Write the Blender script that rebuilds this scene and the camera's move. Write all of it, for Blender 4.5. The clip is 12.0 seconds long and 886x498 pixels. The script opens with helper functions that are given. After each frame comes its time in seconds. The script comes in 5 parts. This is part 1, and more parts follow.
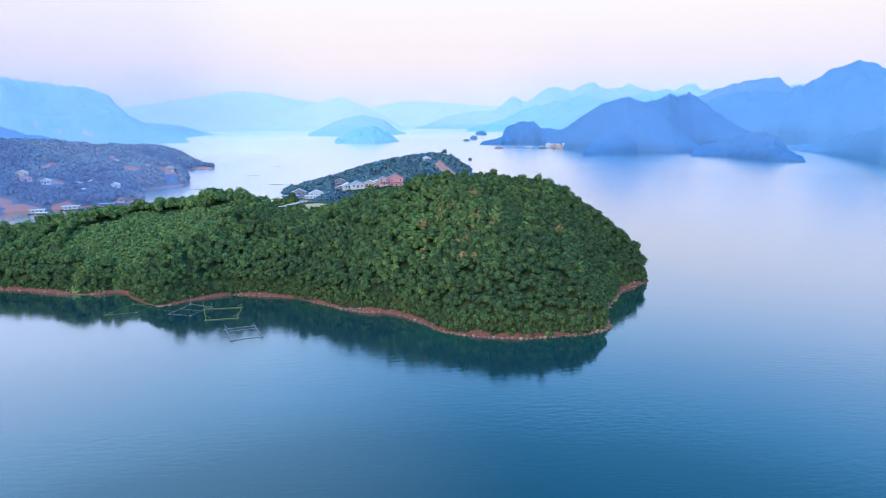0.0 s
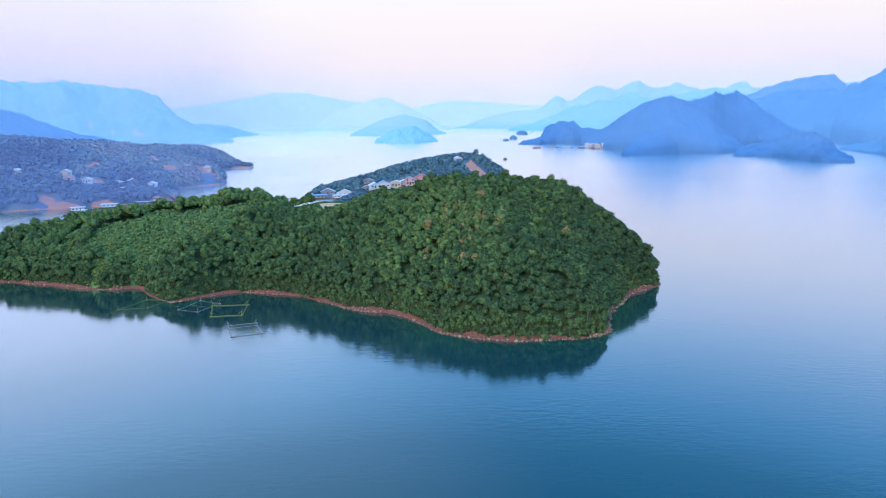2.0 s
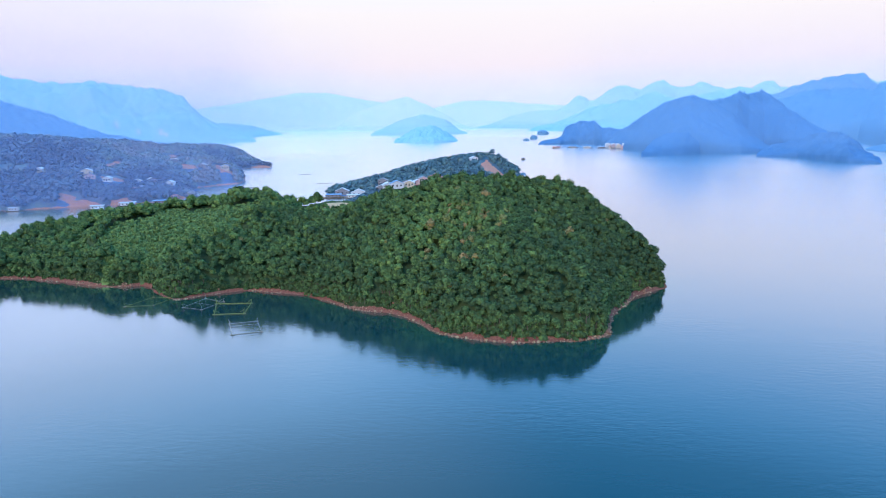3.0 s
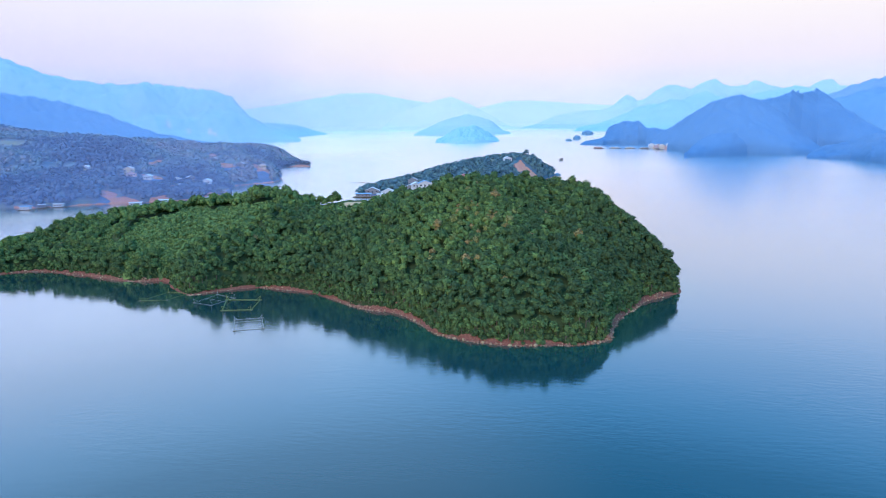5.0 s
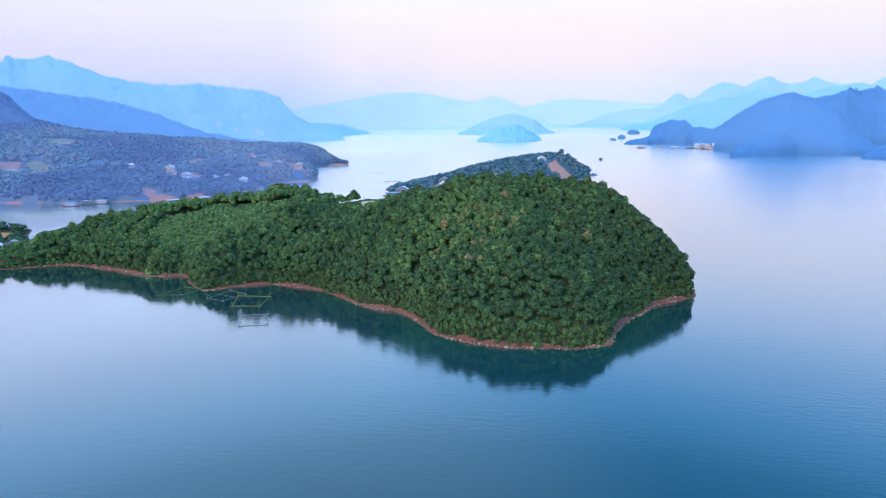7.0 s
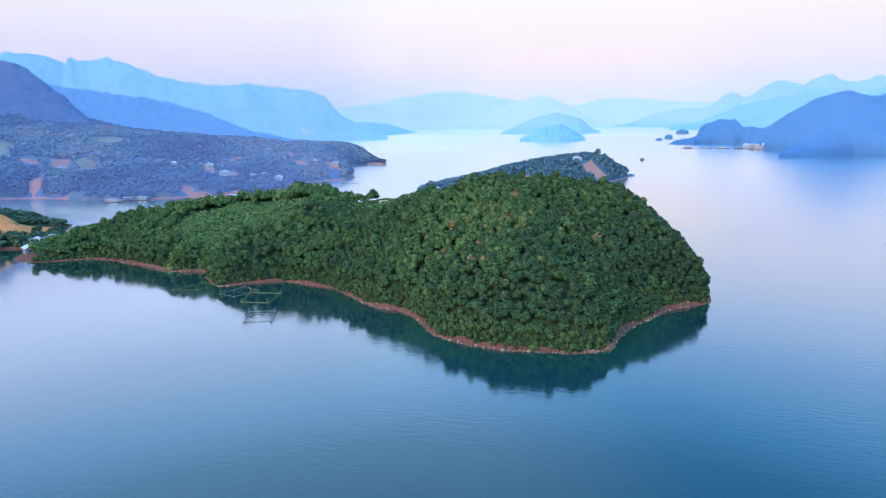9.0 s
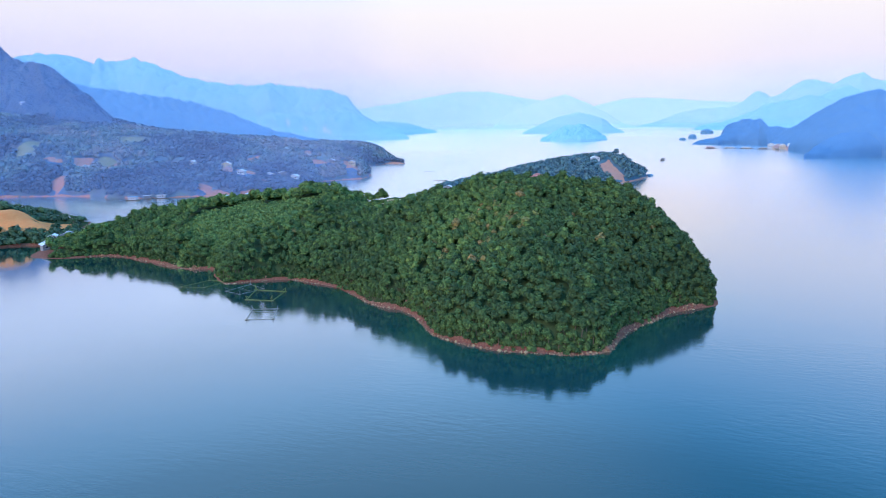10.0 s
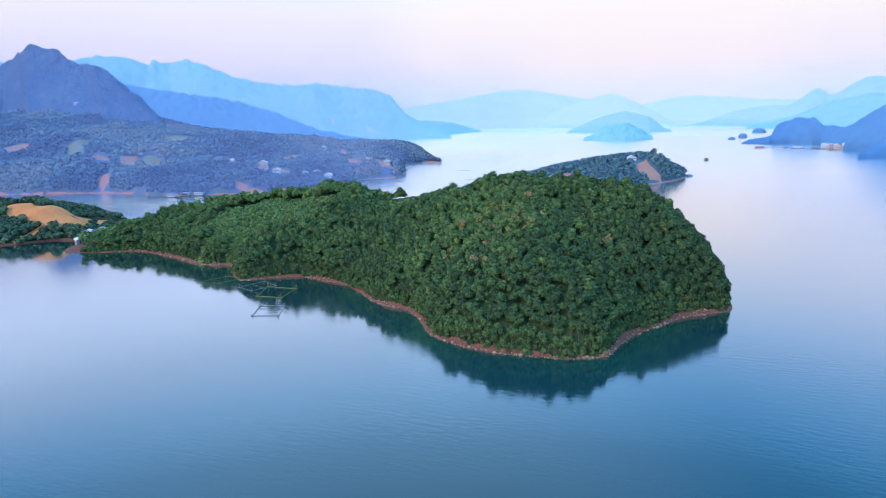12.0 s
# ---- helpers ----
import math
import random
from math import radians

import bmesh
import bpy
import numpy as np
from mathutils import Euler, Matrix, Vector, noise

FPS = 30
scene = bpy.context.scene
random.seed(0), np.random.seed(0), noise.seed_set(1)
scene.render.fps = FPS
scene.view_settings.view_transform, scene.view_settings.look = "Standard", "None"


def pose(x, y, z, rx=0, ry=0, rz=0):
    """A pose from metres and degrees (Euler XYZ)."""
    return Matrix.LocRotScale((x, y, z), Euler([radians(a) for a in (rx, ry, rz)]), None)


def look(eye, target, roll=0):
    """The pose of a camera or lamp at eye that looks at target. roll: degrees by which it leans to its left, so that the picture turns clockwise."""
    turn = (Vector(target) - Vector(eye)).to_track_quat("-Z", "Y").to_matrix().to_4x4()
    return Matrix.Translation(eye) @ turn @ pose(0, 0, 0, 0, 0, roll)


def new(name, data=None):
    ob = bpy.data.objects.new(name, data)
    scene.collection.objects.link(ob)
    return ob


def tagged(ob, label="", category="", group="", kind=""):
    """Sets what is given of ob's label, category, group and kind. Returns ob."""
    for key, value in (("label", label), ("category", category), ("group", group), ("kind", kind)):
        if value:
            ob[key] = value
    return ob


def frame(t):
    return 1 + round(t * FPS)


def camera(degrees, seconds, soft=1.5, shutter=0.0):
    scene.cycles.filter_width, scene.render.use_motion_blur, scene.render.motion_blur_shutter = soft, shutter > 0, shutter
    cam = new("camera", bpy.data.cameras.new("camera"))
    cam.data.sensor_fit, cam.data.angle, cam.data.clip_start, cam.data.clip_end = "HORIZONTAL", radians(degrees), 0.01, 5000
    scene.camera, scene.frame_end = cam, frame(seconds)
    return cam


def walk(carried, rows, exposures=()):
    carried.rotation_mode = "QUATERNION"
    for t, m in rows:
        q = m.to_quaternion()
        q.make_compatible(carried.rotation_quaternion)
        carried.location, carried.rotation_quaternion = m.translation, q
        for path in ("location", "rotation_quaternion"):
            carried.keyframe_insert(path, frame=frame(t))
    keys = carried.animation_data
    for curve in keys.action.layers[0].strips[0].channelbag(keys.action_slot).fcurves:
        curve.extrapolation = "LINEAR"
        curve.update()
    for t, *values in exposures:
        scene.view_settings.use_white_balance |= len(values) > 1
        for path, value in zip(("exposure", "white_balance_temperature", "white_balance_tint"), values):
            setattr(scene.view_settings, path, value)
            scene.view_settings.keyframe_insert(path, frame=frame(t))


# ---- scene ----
cam = camera(70.2, 12.0, soft=1.0)
PATH = [
    (0, (0.495, -0.424, 75.404), (6.095, 97.276, 54.804), -0.6),
    (0.5, (4.609, -0.561, 75.407), (8.509, 97.239, 54.857), -0.7),
    (1, (8.611, -0.577, 75.429), (10.811, 97.273, 54.879), -0.7),
    (1.5, (12.721, -0.442, 75.436), (13.221, 97.408, 54.886), -0.7),
    (2, (16.878, -0.272, 75.420), (15.628, 97.578, 54.870), -0.8),
    (2.5, (21.037, -0.018, 75.466), (18.087, 97.782, 54.966), -0.7),
    (3, (25.128, 0.314, 75.463), (20.428, 98.064, 54.913), -0.8),
    (5, (41.138, 2.912, 75.153), (29.338, 100.112, 54.703), -0.8),
    (5.5, (45.166, 3.547, 75.126), (31.566, 100.497, 54.726), -0.8),
    (6, (49.209, 4.338, 75.123), (33.759, 100.988, 54.673), -0.9),
    (6.5, (53.187, 5.254, 75.047), (35.937, 101.654, 54.597), -0.9),
    (7, (56.966, 6.292, 74.965), (38.066, 102.292, 54.515), -0.9),
    (9, (72.186, 11.447, 74.684), (46.236, 105.847, 54.234), -0.9),
    (9.5, (75.981, 12.778, 74.562), (48.331, 106.678, 54.112), -0.9),
    (10, (79.780, 14.245, 74.441), (50.430, 107.645, 53.991), -0.9),
    (10.5, (83.529, 15.763, 74.310), (52.479, 108.613, 53.860), -1.0),
    (11, (87.228, 17.390, 74.195), (54.428, 109.590, 53.795), -0.9),
    (11.5, (90.930, 19.117, 74.130), (56.480, 110.767, 53.730), -1.0),
    (12, (94.446, 20.847, 74.144), (58.346, 111.797, 53.694), -1.0),
]
walk(cam, [(t, look(eye, target, roll)) for t, eye, target, roll in PATH])

# ---- sky, sun ----
world = bpy.data.worlds.new("dusk_sky")
scene.world = world
world.use_nodes = True
wt = world.node_tree
wt.nodes.clear()


def wn(kind, **vals):
    n = wt.nodes.new(kind)
    for k, v in vals.items():
        n.inputs[int(k[1:])].default_value = v
    return n


SUN_AZ, SUN_EL = radians(205), radians(32)      # behind the flight and to its left
w_out = wn("ShaderNodeOutputWorld")
w_tex = wn("ShaderNodeTexCoord")
w_sep = wn("ShaderNodeSeparateXYZ")
wt.links.new(w_tex.outputs["Generated"], w_sep.inputs[0])
w_ramp = wn("ShaderNodeValToRGB")
wt.links.new(w_sep.outputs[2], w_ramp.inputs[0])
SKY = [(0.0, (0.70, 0.80, 0.96)), (0.03, (0.78, 0.82, 0.95)), (0.075, (0.93, 0.84, 0.93)), (0.15, (0.97, 0.92, 0.96)), (0.19, (0.91, 0.95, 1.11)),
       (0.26, (0.77, 0.97, 1.38)), (0.33, (0.58, 1.00, 1.68)), (0.42, (0.28, 0.93, 1.92)), (0.60, (0.11, 0.77, 1.84)), (1.0, (0.16, 0.75, 1.70))]
w_ramp.color_ramp.elements.remove(w_ramp.color_ramp.elements[1])
for k, (p, c) in enumerate(SKY):
    e = w_ramp.color_ramp.elements[0] if k == 0 else w_ramp.color_ramp.elements.new(p)
    e.position, e.color = p, (*c, 1)
# the afterglow: the sky is paler over the left side of the lake
w_dot = wn("ShaderNodeVectorMath")
w_dot.operation = "DOT_PRODUCT"
wt.links.new(w_tex.outputs["Generated"], w_dot.inputs[0])
w_dot.inputs[1].default_value = Vector((-0.36, 0.62, 0.68)).normalized()
w_glow = wn("ShaderNodeMapRange", _1=0.81, _2=0.99, _3=0.0, _4=1.0)
w_glow.interpolation_type = "SMOOTHSTEP"
wt.links.new(w_dot.outputs["Value"], w_glow.inputs[0])
w_mix = wn("ShaderNodeMix")
w_mix.data_type = "RGBA"
w_mix.inputs[7].default_value = (0.84, 1.66, 2.75, 1)
w_fac = wn("ShaderNodeMath", _1=0.95)
w_fac.operation = "MULTIPLY"
wt.links.new(w_glow.outputs[0], w_fac.inputs[0])
wt.links.new(w_fac.outputs[0], w_mix.inputs[0])
wt.links.new(w_ramp.outputs[0], w_mix.inputs[6])
# an unseen brighter band of western sky, added to brighten the left water's reflection
w_west = wn("ShaderNodeVectorMath")
w_west.operation = "DOT_PRODUCT"
wt.links.new(w_tex.outputs["Generated"], w_west.inputs[0])
w_west.inputs[1].default_value = Vector((-0.72, 0.62, 0.27)).normalized()
band = None
for source, lo, hi, a, b in ((w_west.outputs["Value"], 0.72, 0.98, 0.0, 0.8), (w_sep.outputs[2], 0.17, 0.25, 0.0, 1.0), (w_sep.outputs[2], 0.30, 0.46, 1.0, 0.0)):
    w_map = wn("ShaderNodeMapRange", _1=lo, _2=hi, _3=a, _4=b)
    w_map.interpolation_type = "SMOOTHSTEP"
    wt.links.new(source, w_map.inputs[0])
    if band is None:
        band = w_map.outputs[0]
    else:
        w_mul = wn("ShaderNodeMath")
        w_mul.operation = "MULTIPLY"
        wt.links.new(band, w_mul.inputs[0])
        wt.links.new(w_map.outputs[0], w_mul.inputs[1])
        band = w_mul.outputs[0]
w_left_lift = wn("ShaderNodeMix")
w_left_lift.data_type = "RGBA"
w_left_lift.inputs[7].default_value = (1.26, 1.52, 1.95, 1)
wt.links.new(band, w_left_lift.inputs[0])
wt.links.new(w_mix.outputs[2], w_left_lift.inputs[6])
w_bg = wn("ShaderNodeBackground", _1=1.0)
wt.links.new(w_left_lift.outputs[2], w_bg.inputs[0])
w_sky = wn("ShaderNodeTexSky")
w_sky.sky_type, w_sky.sun_disc, w_sky.sun_elevation, w_sky.sun_rotation = "NISHITA", False, SUN_EL, SUN_AZ
w_bg2 = wn("ShaderNodeBackground", _1=0.004)
wt.links.new(w_sky.outputs[0], w_bg2.inputs[0])
w_add = wn("ShaderNodeAddShader")
wt.links.new(w_bg.outputs[0], w_add.inputs[0])
wt.links.new(w_bg2.outputs[0], w_add.inputs[1])
wt.links.new(w_add.outputs[0], w_out.inputs[0])

sun = new("sun", bpy.data.lights.new("sun", "SUN"))
sun.data.energy, sun.data.angle, sun.data.color = 1.5, radians(16), (1.0, 0.74, 0.52)
sun_from = Vector((math.sin(SUN_AZ) * math.cos(SUN_EL), math.cos(SUN_AZ) * math.cos(SUN_EL), math.sin(SUN_EL)))
sun.matrix_world = look(sun_from * 900, (0, 0, 0))
scene.view_settings.exposure = 0.0


# ---- materials ----
class Mat:
    """A node material with a Principled shader and short ways to chain nodes."""

    def __init__(self, name, rough=0.9, spec=0.3):
        self.m = bpy.data.materials.new(name)
        self.m.use_nodes = True
        self.t = self.m.node_tree
        self.p = self.t.nodes["Principled BSDF"]
        self.p.inputs["Roughness"].default_value = rough
        self.p.inputs["Specular IOR Level"].default_value = spec

    def node(self, kind, **vals):
        n = self.t.nodes.new(kind)
        for k, v in vals.items():
            if k[0] == "_":
                n.inputs[int(k[1:])].default_value = v
            else:
                setattr(n, k, v)
        return n

    def link(self, a, b):
        self.t.links.new(a, b)

    def place(self, stretch=(1, 1, 1)):
        g = self.node("ShaderNodeNewGeometry")
        m = self.node("ShaderNodeMapping")
        m.inputs["Scale"].default_value = stretch
        self.link(g.outputs["Position"], m.inputs[0])
        return m.outputs[0]

    def noise(self, scale, detail=4.0, stretch=(1, 1, 1), rough=0.55):
        n = self.node("ShaderNodeTexNoise")
        n.inputs["Scale"].default_value, n.inputs["Detail"].default_value, n.inputs["Roughness"].default_value = scale, detail, rough
        self.link(self.place(stretch), n.inputs["Vector"])
        return n.outputs[0]

    def ramp(self, fac, stops):
        r = self.node("ShaderNodeValToRGB")
        r.color_ramp.elements.remove(r.color_ramp.elements[1])
        for k, (p, c) in enumerate(stops):
            e = r.color_ramp.elements[0] if k == 0 else r.color_ramp.elements.new(p)
            e.position, e.color = p, (*c, 1)
        self.link(fac, r.inputs[0])
        return r.outputs[0]

    def mix(self, fac, a, b, blend="MIX"):
        n = self.node("ShaderNodeMix", data_type="RGBA", blend_type=blend)
        for v, k in ((fac, 0), (a, 6), (b, 7)):
            if isinstance(v, (int, float)):
                n.inputs[k].default_value = v
            elif isinstance(v, tuple):
                n.inputs[k].default_value = (*v, 1)
            else:
                self.link(v, n.inputs[k])
        return n.outputs[2]

    def attr(self, name):
        return self.node("ShaderNodeAttribute", attribute_name=name).outputs["Fac"]

    def bump(self, height, strength, dist=0.1):
        b = self.node("ShaderNodeBump")
        b.inputs["Strength"].default_value, b.inputs["Distance"].default_value = strength, dist
        self.link(height, b.inputs["Height"])
        self.link(b.outputs[0], self.p.inputs["Normal"])
        return b

    def color(self, c):
        if isinstance(c, tuple):
            self.p.inputs["Base Color"].default_value = (*c, 1)
        else:
            self.link(c, self.p.inputs["Base Color"])
        return self


def foliage(name, dark, mid, light, dry, sparkle=1.0):
    """Leaves: each tree's own tint, with grain inside the crown."""
    a = Mat(name, rough=0.75, spec=0.25)
    tint = a.ramp(a.attr("tint"), [(0.0, dark), (0.45, mid), (0.88, light), (1.0, dry)])
    leaf = a.ramp(a.node("ShaderNodeNewGeometry").outputs["Random Per Island"], [(0.0, tuple(1 - sparkle * v for v in (0.30, 0.26, 0.24))), (0.55, (0.97, 0.98, 0.98)), (1.0, tuple(1 + sparkle * v for v in (0.40, 0.32, 0.20)))])
    a.color(a.mix(1.0, a.mix(0.25, tint, a.ramp(a.noise(1.3, 3), [(0.3, dark), (0.7, light)])), leaf, "MULTIPLY"))
    return a.m


def plain(name, c, rough=0.8, vary=0.25, scale=1.5, metal=0.0):
    """Paint, plaster, wood or sheet metal with blotches and grain."""
    a = Mat(name, rough=rough)
    low = tuple(v * (1 - vary) for v in c)
    a.color(a.mix(0.5, a.ramp(a.noise(scale, 5), [(0.3, low), (0.7, c)]), a.ramp(a.noise(scale * 6, 3), [(0.35, low), (0.65, c)])))
    a.p.inputs["Metallic"].default_value = metal
    return a.m


def far_forest(name, low, high, haze_glow=0.0, rock=None, scars=()):
    """Wooded slope of a distant range, haze put into its blues and emission, with pale limestone faces where rock is
    given.
    """
    a = Mat(name, rough=1.0, spec=0.0)
    col = a.mix(0.5, a.ramp(a.noise(0.008, 5), [(0.35, low), (0.65, high)]), a.ramp(a.noise(0.07, 5), [(0.38, low), (0.62, high)]))
    if rock:
        col = a.mix(a.ramp(a.noise(0.022, 3, (1, 1, 0.7)), [(0.67, (0, 0, 0)), (0.71, (1, 1, 1))]), col, a.mix(a.ramp(a.noise(0.09, 4), [(0.5, (0, 0, 0)), (0.6, (1, 1, 1))]), col, rock))
        a.bump(a.noise(0.09, 5), 1.0, 8.0)
    for along, height, wide, tall in scars:     # bare limestone faces: place along the range, height, half sizes
        g = a.node("ShaderNodeNewGeometry")
        run = a.node("ShaderNodeVectorMath", operation="DOT_PRODUCT")
        run.inputs[1].default_value = (0.865 / wide, 0.502 / wide, 0)
        rise = a.node("ShaderNodeVectorMath", operation="DOT_PRODUCT")
        rise.inputs[1].default_value = (0, 0, 1 / tall)
        off = a.node("ShaderNodeCombineXYZ")
        for k, (dot, mid) in enumerate(((run, along / wide), (rise, height / tall))):
            a.link(g.outputs["Position"], dot.inputs[0])
            less = a.node("ShaderNodeMath", operation="SUBTRACT", _1=mid)
            a.link(dot.outputs["Value"], less.inputs[0])
            a.link(less.outputs[0], off.inputs[k])
        far = a.node("ShaderNodeVectorMath", operation="LENGTH")
        a.link(off.outputs[0], far.inputs[0])
        rag = a.node("ShaderNodeMath", operation="ADD")
        a.link(far.outputs["Value"], rag.inputs[0])
        a.link(a.noise(0.05, 4), rag.inputs[1])
        col = a.mix(a.ramp(rag.outputs[0], [(0.0, (0.75,) * 3), (0.9, (0.6,) * 3), (1.0, (0, 0, 0))]), col, (0.62, 0.52, 0.56))
    a.color(col)
    # emission that lifts the slope as distant haze would; no light source
    if haze_glow:
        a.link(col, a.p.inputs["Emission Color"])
        a.p.inputs["Emission Strength"].default_value = haze_glow
    return a.m


M_HILL = foliage("acacia_leaves", (0.043, 0.081, 0.034), (0.098, 0.170, 0.052), (0.200, 0.295, 0.077), (0.46, 0.25, 0.11))
# darker copy of the acacia leaves: shade between crowns put into the colour
M_UNDER = foliage("understory_leaves_shaded", (0.022, 0.042, 0.018), (0.042, 0.072, 0.028), (0.066, 0.102, 0.036), (0.09, 0.09, 0.04))
M_YOUNG = foliage("young_plantation_leaves", (0.105, 0.178, 0.060), (0.160, 0.250, 0.074), (0.212, 0.302, 0.086), (0.25, 0.31, 0.09))
# from here to the headland trees, distance haze is painted in as extra blue
M_MID = foliage("headland_leaves_hazed", (0.080, 0.135, 0.190), (0.115, 0.195, 0.245), (0.160, 0.255, 0.265), (0.22, 0.24, 0.24), 0.5)
M_VILLAGE = foliage("village_leaves_hazed", (0.115, 0.130, 0.205), (0.180, 0.225, 0.285), (0.235, 0.305, 0.275), (0.38, 0.30, 0.31), 0.4)
# lit copy of the village leaves, making up for self-shaded crowns
M_FARTREE = foliage("village_leaves_hazed_lit", (0.120, 0.150, 0.250), (0.200, 0.265, 0.355), (0.270, 0.370, 0.345), (0.40, 0.36, 0.37), 0.4)
M_SPITTREE = foliage("spit_leaves_hazed", (0.055, 0.098, 0.070), (0.090, 0.155, 0.085), (0.135, 0.205, 0.090), (0.20, 0.20, 0.10))
# lit copy of the headland leaves, for the crowns above the sheet
M_HEADTREE = foliage("headland_leaves_hazed_lit", (0.095, 0.170, 0.225), (0.135, 0.240, 0.280), (0.185, 0.305, 0.295), (0.27, 0.30, 0.28), 0.5)
M_BARK = plain("bark", (0.20, 0.15, 0.11), 0.9, 0.4, 3)



def ground(name, floor, earth, extra, relief=0.6):
    """Ground that is undergrowth, bare earth where the layer 'bare' is high, and a third surface where 'extra' is."""
    a = Mat(name, rough=0.97, spec=0.15)
    low = a.ramp(a.noise(0.35, 6), [(0.3, floor[0]), (0.55, floor[1]), (0.75, floor[2])])
    red = a.mix(a.noise(0.5, 5), a.ramp(a.noise(1.6, 6), [(0.3, earth[0]), (0.5, earth[1]), (0.72, earth[2])]), earth[1])
    ext = a.mix(0.5, a.ramp(a.noise(0.12, 5), [(0.3, extra[0]), (0.7, extra[1])]), a.ramp(a.noise(0.9, 5), [(0.3, extra[0]), (0.7, extra[1])]))

    def edge(layer):
        rag = a.node("ShaderNodeMath", operation="ADD")
        wob = a.node("ShaderNodeMath", operation="MULTIPLY_ADD", _1=0.5, _2=-0.25)
        a.link(a.noise(0.7, 5), wob.inputs[0])
        a.link(a.attr(layer), rag.inputs[0])
        a.link(wob.outputs[0], rag.inputs[1])
        return a.ramp(rag.outputs[0], [(0.46, (0, 0, 0)), (0.54, (1, 1, 1))])
    a.color(a.mix(edge("extra"), a.mix(edge("bare"), low, red), ext))
    a.bump(a.noise(2.2, 6), relief, 0.5)
    return a.m


RED = ((0.12, 0.05, 0.04), (0.26, 0.095, 0.068), (0.44, 0.26, 0.15))
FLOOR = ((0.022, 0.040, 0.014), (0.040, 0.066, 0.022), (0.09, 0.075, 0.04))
M_GROUND = ground("peninsula_ground", FLOOR, RED, ((0.66, 0.36, 0.18), (0.84, 0.52, 0.30)))
M_SPIT = ground("spit_ground", FLOOR, RED, ((0.90, 0.25, 0.08), (1.0, 0.38, 0.14)), 1.0)
# far undergrowth colours hold painted haze; the red earth is its own colour
M_GROUND_FAR = ground("hillside_ground_hazed", ((0.12, 0.175, 0.29), (0.15, 0.215, 0.33), (0.20, 0.24, 0.33)), ((0.34, 0.17, 0.15), (0.66, 0.27, 0.19), (0.88, 0.50, 0.36)), ((0.26, 0.25, 0.17), (0.34, 0.31, 0.20)))
s_ = Mat("bank_stone", rough=0.95)
s_.color(s_.mix(0.4, s_.ramp(s_.node("ShaderNodeNewGeometry").outputs["Random Per Island"], [(0.0, (0.16, 0.075, 0.055)), (0.5, (0.34, 0.15, 0.10)), (0.8, (0.45, 0.27, 0.16)), (1.0, (0.62, 0.48, 0.26))]), s_.ramp(s_.noise(1.5, 5), [(0.3, (0.22, 0.10, 0.07)), (0.7, (0.50, 0.32, 0.20))])))
M_STONE = s_.m

# lake water: a mirror with small waves over a teal body, greener over the shallows
a_ = Mat("lake_water", rough=0.6, spec=0.0)
a_.color(a_.mix(a_.attr("shallow"), (0.002, 0.044, 0.054), (0.016, 0.125, 0.060)))
swell = a_.noise(0.60, 3, (0.45, 1.15, 1.0))
chop = a_.noise(1.6, 3, (0.5, 1.7, 1.0))
calm = a_.ramp(a_.noise(0.008, 3, (1.0, 2.4, 1.0)), [(0.38, (0.22, 0.22, 0.22)), (0.64, (1, 1, 1))])
wb = a_.bump(a_.mix(1.0, a_.mix(0.22, swell, chop), calm, "MULTIPLY"), 0.17, 0.36)
gloss = a_.node("ShaderNodeBsdfGlossy")
wind = a_.node("ShaderNodeMapRange", _1=0.0, _2=1.0, _3=0.06, _4=0.22)
a_.link(a_.attr("open"), wind.inputs[0])
a_.link(wind.outputs[0], gloss.inputs["Roughness"])
gloss.inputs["Color"].default_value = (1, 0.98, 0.99, 1)
a_.link(wb.outputs[0], gloss.inputs["Normal"])
facing = a_.node("ShaderNodeLayerWeight")
a_.link(wb.outputs[0], facing.inputs["Normal"])
shine = a_.ramp(facing.outputs["Facing"], [(0.0, (0.02,) * 3), (0.42, (0.05,) * 3), (0.52, (0.115,) * 3), (0.66, (0.33,) * 3), (0.79, (0.62,) * 3), (0.91, (0.90,) * 3), (1.0, (0.97,) * 3)])
both = a_.node("ShaderNodeMixShader")
a_.link(shine, both.inputs[0])
a_.link(a_.p.outputs[0], both.inputs[1])
a_.link(gloss.outputs[0], both.inputs[2])
a_.link(both.outputs[0], a_.t.nodes["Material Output"].inputs[0])
M_WATER = a_.m


# ---- mesh tools ----
def mesh_from(name, verts, faces, mats, index=None, attrs=(), smooth=False):
    """A mesh from numpy arrays: verts n x 3, faces as a list of (m x 3 or m x 4) arrays."""
    me = bpy.data.meshes.new(name)
    counts = np.concatenate([np.full(len(f), f.shape[1]) for f in faces])
    loops = np.concatenate([f.ravel() for f in faces])
    me.vertices.add(len(verts))
    me.vertices.foreach_set("co", np.asarray(verts, dtype=np.float32).ravel())
    me.loops.add(len(loops))
    me.loops.foreach_set("vertex_index", loops.astype(np.int32))
    me.polygons.add(len(counts))
    me.polygons.foreach_set("loop_start", np.concatenate([[0], np.cumsum(counts)[:-1]]).astype(np.int32))
    for m in mats:
        me.materials.append(m)
    if index is not None:
        me.polygons.foreach_set("material_index", index.astype(np.int32))
    if smooth:
        me.polygons.foreach_set("use_smooth", np.ones(len(counts), dtype=bool))
    for key, vals in attrs:
        at = me.attributes.new(key, "FLOAT", "POINT")
        at.data.foreach_set("value", np.asarray(vals, dtype=np.float32))
    me.update(calc_edges=True)
    return me


